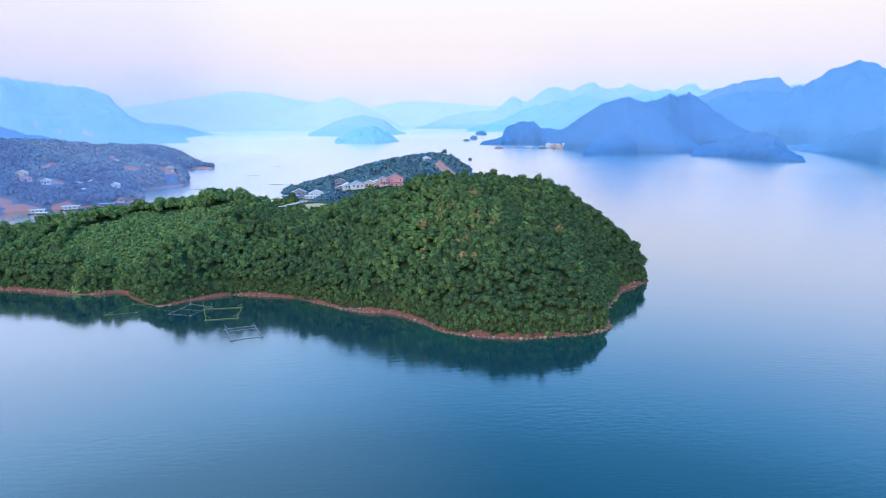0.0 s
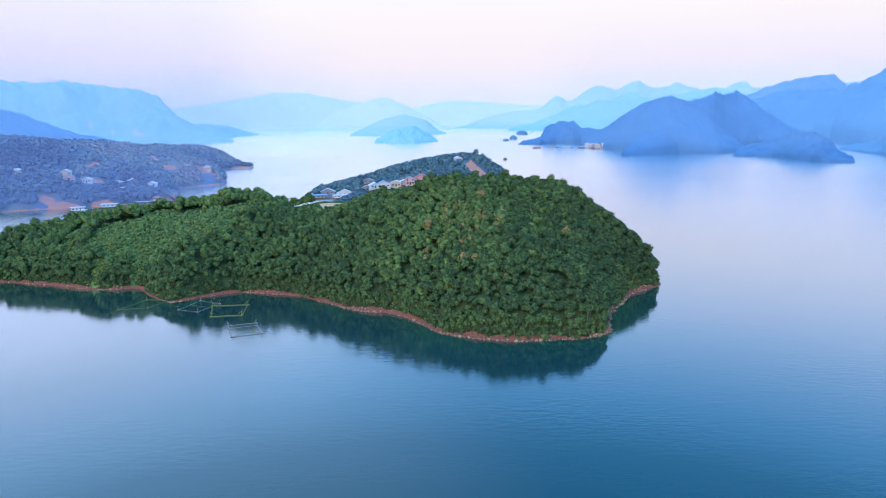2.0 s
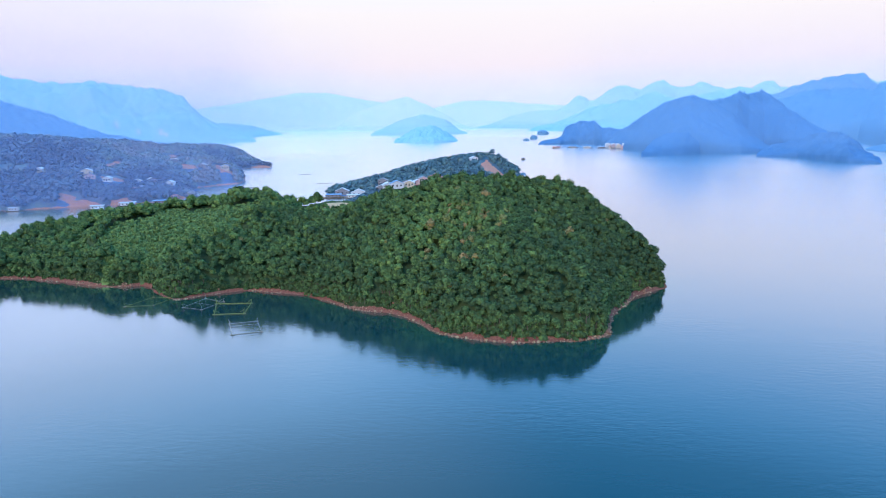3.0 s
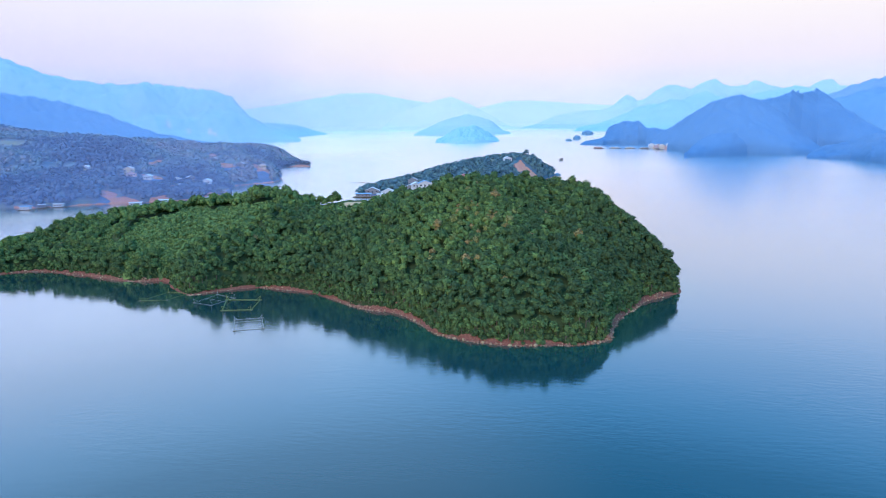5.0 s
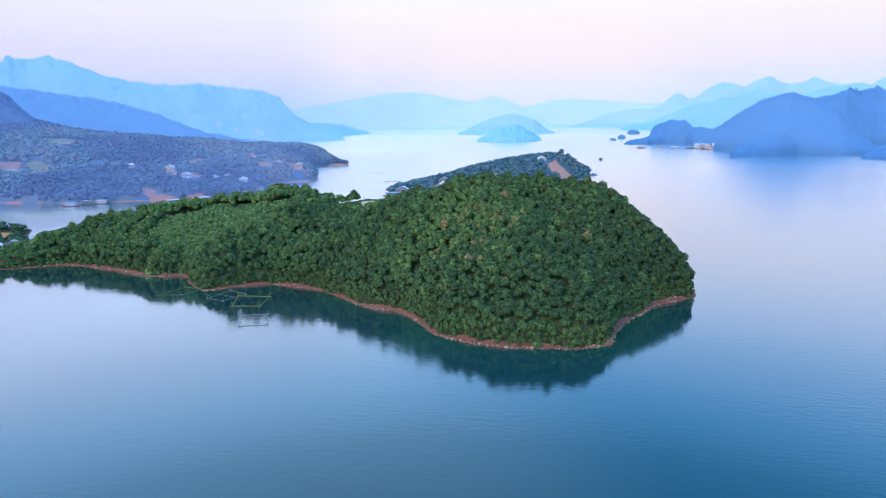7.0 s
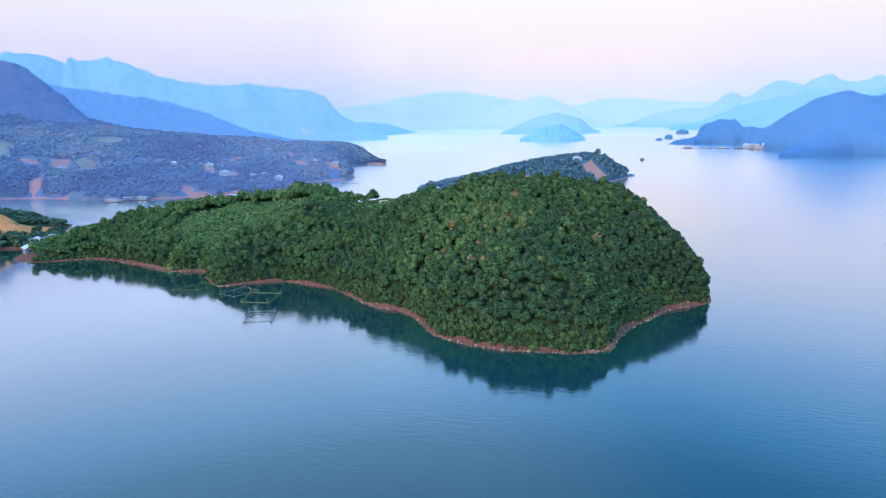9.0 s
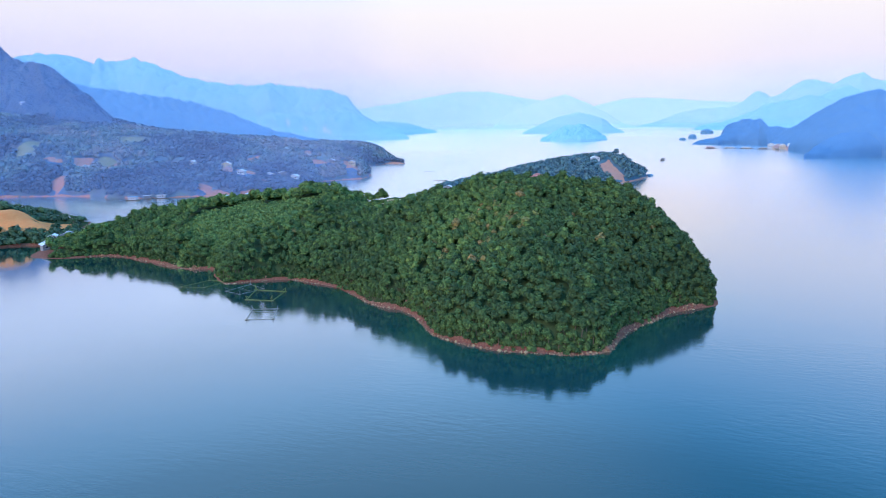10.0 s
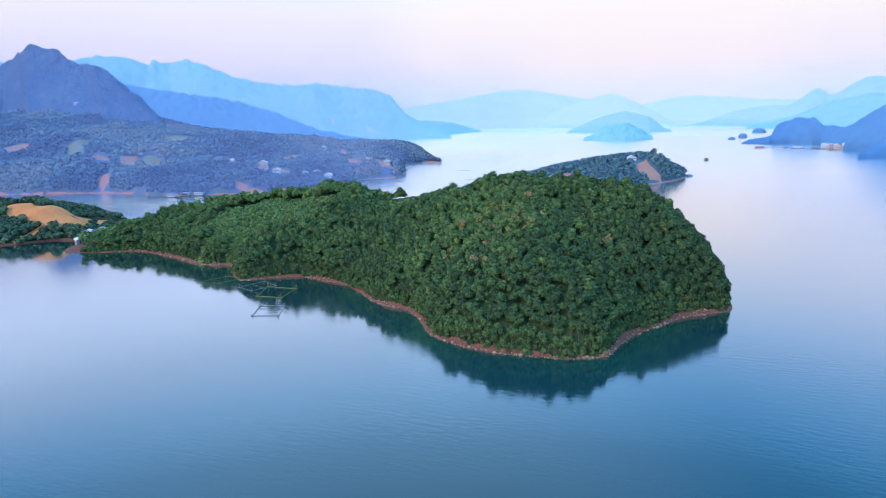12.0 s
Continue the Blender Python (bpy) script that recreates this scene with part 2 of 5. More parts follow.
def part(name, bm, material, parent, label=""):
    """Links a bmesh as one mesh object under a thing or a part."""
    me = bpy.data.meshes.new(name)
    bmesh.ops.recalc_face_normals(bm, faces=bm.faces)
    bm.to_mesh(me)
    bm.free()
    me.materials.append(material)
    ob = new(name, me)
    ob.parent = parent
    return tagged(ob, label)


def fbm(x, y, scale, octaves=4, seed=0):
    """Smooth 2D noise in about -1..1 for numpy arrays."""
    total, amp, norm = np.zeros_like(x), 1.0, 0.0
    for o in range(octaves):
        u, v = x / scale + 37.2 * seed + 11.7 * o, y / scale - 19.9 * seed + 5.3 * o
        i, j = np.floor(u), np.floor(v)
        fu, fv = u - i, v - j
        fu, fv = fu * fu * (3 - 2 * fu), fv * fv * (3 - 2 * fv)

        def h(a, b):
            q = np.sin(a * 127.1 + b * 311.7 + o * 17.3) * 43758.5453
            return (q - np.floor(q)) * 2 - 1
        total += amp * ((h(i, j) * (1 - fu) + h(i + 1, j) * fu) * (1 - fv) + (h(i, j + 1) * (1 - fu) + h(i + 1, j + 1) * fu) * fv)
        norm += amp
        amp, scale = amp * 0.5, scale * 0.5
    return total / norm


def smooth_ring(points, per=6):
    """A closed Catmull-Rom curve through the corners of an outline."""
    p = np.array(points, float)
    out = []
    for k in range(len(p)):
        a, b, c, d = p[k - 1], p[k], p[(k + 1) % len(p)], p[(k + 2) % len(p)]
        for t in np.linspace(0, 1, per, endpoint=False):
            out.append(0.5 * (2 * b + (c - a) * t + (2 * a - 5 * b + 4 * c - d) * t * t + (3 * b - a - 3 * c + d) * t ** 3))
    return np.array(out)


def shore_distance(x, y, ring):
    """Metres inside an outline (outside: minus)."""
    best, inside = np.full(x.shape, 1e9), np.zeros(x.shape, bool)
    for k in range(len(ring)):
        (x0, y0), (x1, y1) = ring[k - 1], ring[k]
        dx, dy = x1 - x0, y1 - y0
        t = np.clip(((x - x0) * dx + (y - y0) * dy) / (dx * dx + dy * dy + 1e-9), 0, 1)
        best = np.minimum(best, np.hypot(x - x0 - t * dx, y - y0 - t * dy))
        if y0 != y1:
            inside ^= ((y0 > y) != (y1 > y)) & (x < x0 + (y - y0) * dx / dy)
    return np.where(inside, best, -best)


class Land:
    """A piece of land: an outline, hill heights given at a few places, and a steep bank all round."""

    def __init__(self, outline, heights, steep, reach, rough=1.0, seed=0, slope=None):
        self.ring = smooth_ring(outline)
        self.heights, self.steep, self.reach, self.rough, self.seed, self.slope = heights, steep, reach, rough, seed, slope

    def dist(self, x, y):
        return shore_distance(x, y, self.ring) + 1.1 * fbm(x, y, 9, 3, self.seed)

    def height(self, x, y, d=None):
        d = self.dist(x, y) if d is None else d
        num, den = np.zeros_like(x), np.full(x.shape, 1e-9)
        for hx, hy, hz in self.heights:
            w = 1.0 / (((x - hx) ** 2 + (y - hy) ** 2) / self.reach ** 2 + 0.02) ** 1.7
            num, den = num + w * hz, den + w
        z = num / den * (1 - np.exp(-np.maximum(d, 0) / self.steep))
        if self.slope is not None:              # an even slope above a low steep bank, where the shore faces the open lake
            line, grade, rise = self.slope
            q = np.full(x.shape, 1e9)
            for (x0, y0), (x1, y1) in zip(line, line[1:]):
                t = np.clip(((x - x0) * (x1 - x0) + (y - y0) * (y1 - y0)) / ((x1 - x0) ** 2 + (y1 - y0) ** 2), 0, 1)
                q = np.minimum(q, np.hypot(x - x0 - t * (x1 - x0), y - y0 - t * (y1 - y0)))
            even = rise * (1 - np.exp(-q / 4)) + np.interp(x, grade[0], grade[1]) * q
            z = -2.0 * np.log(np.exp(-np.clip(z, -50, 150) / 2.0) + np.exp(-np.clip(even, 0, 150) / 2.0))
            z = np.maximum(z, 0.2 * np.clip(d, 0, 3))
        z = z + self.rough * fbm(x, y, 30, 4, self.seed + 3) * np.clip(d / 25, 0, 1)
        return np.where(d > 0, z, d * 0.8)

    def mesh(self, name, step, mat, bare=None):
        """bare: how far the soil shows at each place, 0 to 1; the field's share goes into a second layer."""
        lo, hi = self.ring.min(0) - 6, self.ring.max(0) + 6
        gx, gy = np.meshgrid(np.arange(lo[0], hi[0], step), np.arange(lo[1], hi[1], step))
        d = self.dist(gx, gy)
        z = self.height(gx, gy, d)
        n, m = gx.shape
        idx = np.arange(n * m).reshape(n, m)
        quads = np.stack([idx[:-1, :-1], idx[:-1, 1:], idx[1:, 1:], idx[1:, :-1]], -1).reshape(-1, 4)
        dq = d.ravel()[quads]
        keep = dq.max(1) > -max(4.0, step)
        quads = quads[keep]
        used, inv = np.unique(quads, return_inverse=True)
        v = np.stack([gx.ravel(), gy.ravel(), np.maximum(z.ravel(), -5)], -1)[used]
        quads = inv.reshape(-1, 4)
        layers = bare(v[:, 0], v[:, 1], d.ravel()[used])
        return new(name, mesh_from(name, v, [quads], [mat], attrs=list(layers.items()), smooth=True))


def scatter(land, step, jitter, inset, seed, keep=None):
    """Places for trees on a land: x, y, ground height."""
    rng = np.random.default_rng(seed)
    lo, hi = land.ring.min(0), land.ring.max(0)
    step = step * 0.67                          # a finer net, thinned so that steep slopes carry as many trees to the square metre
    gx, gy = np.meshgrid(np.arange(lo[0], hi[0], step), np.arange(lo[1], hi[1], step))
    x, y = gx.ravel(), gy.ravel()
    x = x + rng.uniform(-jitter, jitter, x.size) * step + (np.round(y / step) % 2) * step * 0.5
    y = y + rng.uniform(-jitter, jitter, y.size) * step
    d = land.dist(x, y)
    slope = np.hypot(land.height(x + 1, y) - land.height(x - 1, y), land.height(x, y + 1) - land.height(x, y - 1)) / 2
    ok = (d > inset) & (rng.uniform(size=x.size) < 0.45 * np.sqrt(1 + np.minimum(slope, 2.0) ** 2))
    if keep is not None:
        ok &= keep(x, y, d)
    x, y, d = x[ok], y[ok], d[ok]
    return np.stack([x, y, land.height(x, y, d)], -1), d


# ---- trees ----
def sphere_points(n, rng):
    v = rng.normal(size=(n, 3))
    return v / np.linalg.norm(v, axis=1)[:, None]


def crown_shape(leaves, seed, size=0.26, flat=0.85, core=2, up=0.45, ruffle=0.38):
    """One crown about 1 m in radius and height 1: leaf sprays on a lumpy dome round a dark core."""
    rng = np.random.default_rng(seed)
    lumps = sphere_points(9, rng)
    lumps[:, 2] = np.abs(lumps[:, 2]) * 0.9 - 0.1

    def radius(v):
        return 0.78 + 0.22 * np.max(np.clip(v @ lumps.T, 0, 1) ** 3, axis=1)
    v = sphere_points(leaves * 2, rng)
    v = v[v[:, 2] > -0.55][:leaves]
    n = len(v)
    c = v * radius(v)[:, None] * rng.uniform(0.84, 1.12, (n, 1))
    c[:, 2] *= flat
    nor = v * 0.8 + rng.normal(size=(n, 3)) * ruffle + np.array([0, 0, up])
    nor /= np.linalg.norm(nor, axis=1)[:, None]
    a = np.cross(nor, rng.normal(size=(n, 3)))
    a /= np.linalg.norm(a, axis=1)[:, None]
    b = np.cross(nor, a)
    s = size * rng.uniform(0.7, 1.3, (n, 1))
    droop = nor * s * 0.28
    verts = np.stack([c - a * s - droop, c - b * s * 0.62, c + a * s - droop, c + b * s * 0.62 + droop * 0.4], 1).reshape(-1, 3)
    faces = np.arange(4 * n).reshape(n, 4)
    tris = np.zeros((0, 3), int)
    if core:
        bm = bmesh.new()
        bmesh.ops.create_icosphere(bm, subdivisions=core, radius=1.0)
        cv = np.array([q.co[:] for q in bm.verts])
        ct = np.array([[q.index for q in f.verts] for f in bm.faces])
        bm.free()
        cv = cv * (radius(cv) * 0.84)[:, None]
        cv[:, 2] *= flat
        tris = ct + len(verts)
        verts = np.concatenate([verts, cv])
    return verts, faces, tris


def trunk_shape(sides=5):
    """A tapered, slightly bent stem from z 0 to 1 with three limbs."""
    verts, faces = [], []

    def tube(p0, p1, r0, r1):
        base = len(verts)
        for p, r in ((p0, r0), (p1, r1)):
            for k in range(sides):
                t = 2 * math.pi * k / sides
                verts.append((p[0] + r * math.cos(t), p[1] + r * math.sin(t), p[2]))
        for k in range(sides):
            faces.append((base + k, base + (k + 1) % sides, base + sides + (k + 1) % sides, base + sides + k))
    tube((0, 0, -0.15), (0.03, 0.01, 0.5), 0.045, 0.034)
    tube((0.03, 0.01, 0.5), (0.01, 0.04, 1.0), 0.034, 0.015)
    for k in range(3):
        t = 2.1 * k + 0.4
        tube((0.02, 0.02, 0.5 + 0.1 * k), (0.3 * math.cos(t), 0.3 * math.sin(t), 0.8 + 0.07 * k), 0.018, 0.008)
    return np.array(verts), np.array(faces)


CROWNS = [crown_shape(72, 10 + k, 0.26, 1.0, 1, 0.5, 0.36) for k in range(7)]
CROWNS_FAR = [crown_shape(19, 60 + k, 0.44, 0.95, 1, 0.8, 0.3) for k in range(5)]
CROWNS_SMALL = [crown_shape(24, 40 + k, 0.42, 1.0, 1, 0.6, 0.4) for k in range(5)]
CROWNS_MID = [crown_shape(16, 90 + k, 0.52, 0.85, 1, 1.0, 0.3) for k in range(4)]
TRUNK = trunk_shape()


def forest(name, places, crowns, radius, tall, mats, seed, tint=(0, 1), trunks=False, smooth=False):
    """Many trees joined in one mesh. places: n x 3 ground points. radius, tall: arrays or numbers."""
    rng = np.random.default_rng(seed)
    n = len(places)
    radius, tall = np.broadcast_to(radius, n), np.broadcast_to(tall, n)
    tints = rng.uniform(0, 1, n) if tint is None else np.asarray(tint) if np.ndim(tint) and len(tint) == n else rng.uniform(*tint, n)
    kind = rng.integers(0, len(crowns), n)
    spin = rng.uniform(0, 2 * math.pi, n)
    vs, quads, tris, mi_q, at = [], [], [], [], []
    base = 0
    for k, (cv, cq, ct) in enumerate(crowns):
        who = np.nonzero(kind == k)[0]
        if not len(who):
            continue
        co, si = np.cos(spin[who])[:, None], np.sin(spin[who])[:, None]
        r = (radius[who] * rng.uniform(0.82, 1.18, len(who)))[:, None]
        x = (cv[None, :, 0] * co - cv[None, :, 1] * si) * r
        y = (cv[None, :, 0] * si + cv[None, :, 1] * co) * r
        z = cv[None, :, 2] * r * rng.uniform(0.85, 1.25, (len(who), 1)) + (tall[who])[:, None]
        p = np.stack([x, y, z], -1) + places[who][:, None, :]
        off = base + np.arange(len(who))[:, None, None] * len(cv)
        quads.append((cq[None] + off).reshape(-1, 4))
        tris.append((ct[None] + off).reshape(-1, 3))
        vs.append(p.reshape(-1, 3))
        at.append(np.repeat(tints[who], len(cv)))
        base += p.shape[0] * p.shape[1]
    nq = sum(len(q) for q in quads)
    index = [np.zeros(nq, int)]
    if trunks:
        tv, tq = TRUNK
        h = tall[:, None]
        p = np.stack([tv[None, :, 0] * h, tv[None, :, 1] * h, tv[None, :, 2] * h], -1) + places[:, None, :]
        off = base + np.arange(n)[:, None, None] * len(tv)
        quads.append((tq[None] + off).reshape(-1, 4))
        index.append(np.ones(len(quads[-1]), int))
        vs.append(p.reshape(-1, 3))
        at.append(np.zeros(p.shape[0] * p.shape[1]))
    nt = sum(len(q) for q in tris)
    index.append(np.zeros(nt, int))
    return new(name, mesh_from(name, np.concatenate(vs), [np.concatenate(quads), np.concatenate(tris)], mats, np.concatenate(index), [("tint", np.concatenate(at))], smooth=smooth))


def domes(x, y, cell, seed):
    """Rounded tree tops on a jittered net: height 0..1 at each place, and a random number for each tree."""
    i, j = np.floor(x / cell), np.floor(y / cell)
    best, who = np.zeros_like(x), np.zeros_like(x)
    for di in (-1, 0, 1):
        for dj in (-1, 0, 1):
            a, b = i + di, j + dj
            q = np.sin(a * 127.1 + b * 311.7 + seed) * 43758.5453
            r = np.sin(a * 269.5 + b * 183.3 + seed) * 24634.6345
            s = np.sin(a * 419.2 + b * 371.9 + seed) * 31415.9265
            q, r, s = q - np.floor(q), r - np.floor(r), s - np.floor(s)
            d = np.hypot(x - (a + 0.15 + 0.7 * q) * cell, y - (b + 0.15 + 0.7 * r) * cell) / (cell * (0.62 + 0.4 * s))
            h = np.sqrt(np.clip(1 - d * d, 0, 1)) * (0.6 + 0.55 * s)
            best, who = np.where(h > best, h, best), np.where(h > best, s, who)
    return best, who


def canopy(name, land, step, cell, lift, amp, mat, cover, seed, span):
    """The closed roof of a wood: one sheet of rounded tree tops over the ground. cover: 0..1 share of wood at each place."""
    gx, gy = np.meshgrid(np.arange(span[0], span[1], step), np.arange(span[2], span[3], step))
    d = land.dist(gx, gy)
    m = np.where(d > 0.4, cover(gx, gy, d), 0.0)
    h, who = domes(gx, gy, cell, seed)
    tall, _ = domes(gx + 3.1, gy - 7.7, cell * 2.3, seed + 5)
    z = land.height(gx, gy, d) + np.clip(m, 0, 1) * (lift + amp * (h + 0.75 * tall ** 2)) - 0.5 * (m < 0.2)
    big = fbm(gx, gy, cell * 9, 3, seed)
    tint = np.clip(0.42 + 0.5 * big + 0.6 * (who - 0.5), 0, 0.97)
    n, k = gx.shape
    idx = np.arange(n * k).reshape(n, k)
    quads = np.stack([idx[:-1, :-1], idx[:-1, 1:], idx[1:, 1:], idx[1:, :-1]], -1).reshape(-1, 4)
    quads = quads[m.ravel()[quads].max(1) > 0.25]
    used, inv = np.unique(quads, return_inverse=True)
    v = np.stack([gx.ravel(), gy.ravel(), z.ravel()], -1)[used]
    return new(name, mesh_from(name, v, [inv.reshape(-1, 4)], [mat], attrs=[("tint", tint.ravel()[used])], smooth=True))


# ---- the lake ----
PENINSULA = Land(
    [(-250, 279), (-232, 279), (-206, 292), (-176, 286), (-145, 276), (-127, 277), (-113, 263), (-101, 255), (-90, 263), (-76, 269), (-61, 266),
     (-48, 261), (-33, 250), (-20, 240), (-7, 236), (3, 226), (11, 215), (24, 207), (38, 203.5), (52, 204.5), (65, 207.5), (73, 213), (76, 226),
     (84, 243), (93, 258), (103, 268), (110.5, 273), (112, 281), (110.5, 300), (105, 332), (88, 362), (50, 392), (18, 440), (4, 520), (8, 600), (-20, 640),
     (-70, 608), (-84, 540), (-92, 470), (-112, 412), (-160, 394), (-205, 368), (-240, 336), (-262, 314), (-262, 296)],
    [(15, 292, 44.5), (60, 304, 45.5), (92, 290, 41), (-16, 309, 35.5), (-50, 322, 25.5), (-50, 343, 29.5), (-70, 338, 25.5), (-14, 343, 33.5), (-9, 584, 22), (-40, 570, 15), (-92, 333, 33), (-130, 330, 27.5), (-165, 328, 25), (-198, 318, 21.5),
     (-224, 306, 16), (-243, 294, 5), (-258, 304, 3), (20, 380, 20), (-48, 366, 22), (-50, 400, 13), (-45, 445, 13), (-40, 520, 12), (-30, 600, 10)],
    21.0, 30.0, 1.6, 1,
    slope=([(-145, 276), (-113, 263), (-101, 255), (-76, 269), (-48, 261), (-20, 240), (3, 226), (11, 215), (24, 207), (38, 203.5), (65, 207.5), (73, 213),
            (84, 243), (93, 258), (110, 273.5)], ((-90, -50, 0, 35, 55, 100), (0.5, 0.64, 0.6, 0.46, 0.46, 1.0)), 6.0))
HEADLAND = Land(
    [(-117, 613), (-94, 611), (-70, 606), (-30, 600), (10, 610), (30, 660), (48, 715), (60, 740), (72, 765), (84, 800), (88, 828), (84, 850), (60, 880),
     (10, 890), (-40, 850), (-80, 760), (-115, 680), (-124, 640)],
    [(-97, 634, 3), (-72, 637, 7), (-41, 678, 8), (-9, 592, 22), (-11, 735, 14), (15, 778, 20), (52, 812, 25), (74, 824, 15), (48, 748, 15), (20, 650, 9)],
    14.0, 30.0, 1.5, 2)
VILLAGE = Land(
    [(-1300, 300), (-900, 360), (-700, 440), (-604, 479), (-564, 490), (-535, 506), (-487, 522), (-442, 519), (-385, 523), (-358, 540), (-312, 559),
     (-290, 565), (-268, 588), (-246, 602), (-262, 640), (-290, 690), (-272, 730), (-257, 746), (-264, 790), (-285, 830), (-333, 895), (-340, 935),
     (-326, 985), (-294, 999), (-320, 1040), (-440, 1240), (-500, 1340), (-612, 1486), (-760, 1700), (-1300, 1500), (-1500, 900)],
    [(-482, 854, 44), (-519, 810, 50), (-560, 780, 54), (-600, 740, 58), (-690, 740, 70), (-480, 570, 22), (-420, 560, 15),
     (-353, 596, 20), (-280, 622, 8), (-473, 534, 26), (-560, 640, 42), (-640, 620, 55), (-640, 540, 28), (-360, 800, 28), (-330, 940, 18),
     (-320, 1000, 4), (-420, 1000, 32), (-480, 1100, 26), (-600, 1300, 8), (-740, 1450, 4), (-640, 1180, 22), (-820, 790, 84), (-900, 800, 92), (-1000, 600, 95), (-780, 660, 75), (-760, 560, 45), (-800, 1200, 30)],
    16.0, 60.0, 5.0, 3)
SPIT = Land(
    [(-308, 279), (-296, 294), (-284, 304), (-268, 306), (-258, 318), (-270, 334), (-290, 352), (-306, 372), (-318, 388), (-332, 392), (-360, 400),
     (-420, 400), (-520, 330), (-560, 240), (-470, 220), (-380, 240)],
    [(-318, 321, 19), (-345, 326, 19), (-374, 328, 16), (-296, 315, 14), (-278, 318, 7), (-303, 357, 3), (-290, 345, 3), (-340, 365, 5), (-318, 378, 2.5), (-375, 360, 8),
     (-420, 320, 16), (-330, 296, 9), (-400, 270, 12), (-300, 296, 6)],
    9.0, 30.0, 2.4, 4)


def water_grid():
    """One sheet of water to the horizon, finer near the peninsula, with the nearness of its shore on each point."""
    xs = np.concatenate([np.linspace(-7000, -420, 14, endpoint=False), np.arange(-420, 240, 4.0), np.linspace(240, 7000, 14)])
    ys = np.concatenate([np.linspace(-3000, 180, 10, endpoint=False), np.arange(180, 420, 4.0), np.linspace(420, 7000, 16)])
    gx, gy = np.meshgrid(xs, ys)
    near = np.maximum(PENINSULA.dist(gx, gy), SPIT.dist(gx, gy))
    shallow = np.exp(-np.maximum(-near, 0) / 8.0) * (0.55 + 0.45 * fbm(gx, gy, 22, 2, 9))
    windy = np.maximum(1 - np.exp(-np.maximum(-near - 25, 0) / 110.0), np.clip((gy - 325) / 40, 0, 1) * np.clip((20 - gx) / 60, 0, 1))      # the cove behind the hill is ruffled
    n, m = gx.shape
    idx = np.arange(n * m).reshape(n, m)
    quads = np.stack([idx[:-1, :-1], idx[:-1, 1:], idx[1:, 1:], idx[1:, :-1]], -1).reshape(-1, 4)
    v = np.stack([gx.ravel(), gy.ravel(), np.zeros(n * m)], -1)
    return new("water", mesh_from("water", v, [quads], [M_WATER], attrs=[("shallow", np.clip(shallow, 0, 1).ravel()), ("open", windy.ravel())]))


tagged(water_grid(), "calm blue-green lake water with small ripples", "water", kind="structure")


# ---- the peninsula ----
def young_patch(x, y):
    """Inside the young plantation on the low shoulder of the peninsula."""
    u = (x + 128) / 50 + 0.7 * fbm(x, y, 11, 3, 5)
    v = (y - 309) / 25 + 0.7 * fbm(x, y, 9, 3, 6)
    edge = (x > -178) & (x < -74 - (y - 285) * 0.25)
    return (u * u + v * v < 1) & edge


def field_patch(x, y):
    return ((x + 34) / 32) ** 2 + ((y - 341) / 9.5) ** 2 < 1 + 0.3 * fbm(x, y, 8, 2, 6)


def yard_patch(x, y):
    """Cleared ground at the neck beside the hut."""
    return (x < -238) & (y < 318)


def fade(q):
    """0..1 layer from a signed measure in metres, with a half at its edge."""
    return np.clip(0.5 + q * 0.5, 0, 1)


def pen_ground(x, y, d):
    bank = np.maximum(fade(1.2 + 0.8 * fbm(x, y, 9, 3, 8) + 0.7 * np.exp(-((x - 38) / 25) ** 2) - d), yard_patch(x, y) * 1.0)
    return {"bare": bank, "extra": field_patch(x, y) * 1.0}


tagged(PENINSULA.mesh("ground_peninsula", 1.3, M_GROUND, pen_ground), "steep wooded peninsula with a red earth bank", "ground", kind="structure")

NEAR_SHORE = 4.6
hill_at, hill_d = scatter(PENINSULA, 2.12, 0.42, 0.45, 1,
                          lambda x, y, d: ~young_patch(x, y) & ~field_patch(x, y) & ~(yard_patch(x, y) & (d < 9)) & (y < 470) & ~((x > -60) & (x < 8) & (y > 347)) & ~((x > -88) & (x < -50) & (y > 358)) & (d > 1.2 + 0.8 * fbm(x, y, 14, 2, 4)))
dense = (hill_at[:, 1] < 338) | ((hill_at[:, 0] < -60) & (hill_at[:, 1] < 388))
rng_t = np.random.default_rng(3)
hill_at = hill_at[dense | (rng_t.uniform(size=len(hill_at)) < 0.15)]
hill_d = PENINSULA.dist(hill_at[:, 0], hill_at[:, 1])
# tints: patches of lighter and of drying trees on the upper slope, plus haze painted in towards crest and left
patch = fbm(hill_at[:, 0], hill_at[:, 1], 28, 3, 12)
dry = np.exp(-(((hill_at[:, 0] - 27) / 15) ** 2 + ((hill_at[:, 1] - 264) / 20) ** 2))
olive = np.exp(-(((hill_at[:, 0] - 6) / 24) ** 2 + ((hill_at[:, 1] - 256) / 30) ** 2))
haze_lift = np.clip((hill_at[:, 2] - 18) / 20, -0.8, 1) * 0.32 + np.clip(-hill_at[:, 0] / 200, -0.3, 0.7) * 0.65
tints = np.clip(0.23 + haze_lift + 0.30 * patch + rng_t.normal(0, 0.23, len(hill_at)) + 0.22 * dry + 0.22 * olive, 0, 0.86)
tints = np.where((rng_t.uniform(size=len(tints)) < 0.003 + 0.02 * olive + 0.22 * dry), rng_t.uniform(0.9, 1.0, len(tints)), tints)
big = rng_t.uniform(0.85, 1.12, len(hill_at)) * (1 + 0.10 * fbm(hill_at[:, 0], hill_at[:, 1], 20, 2, 13))
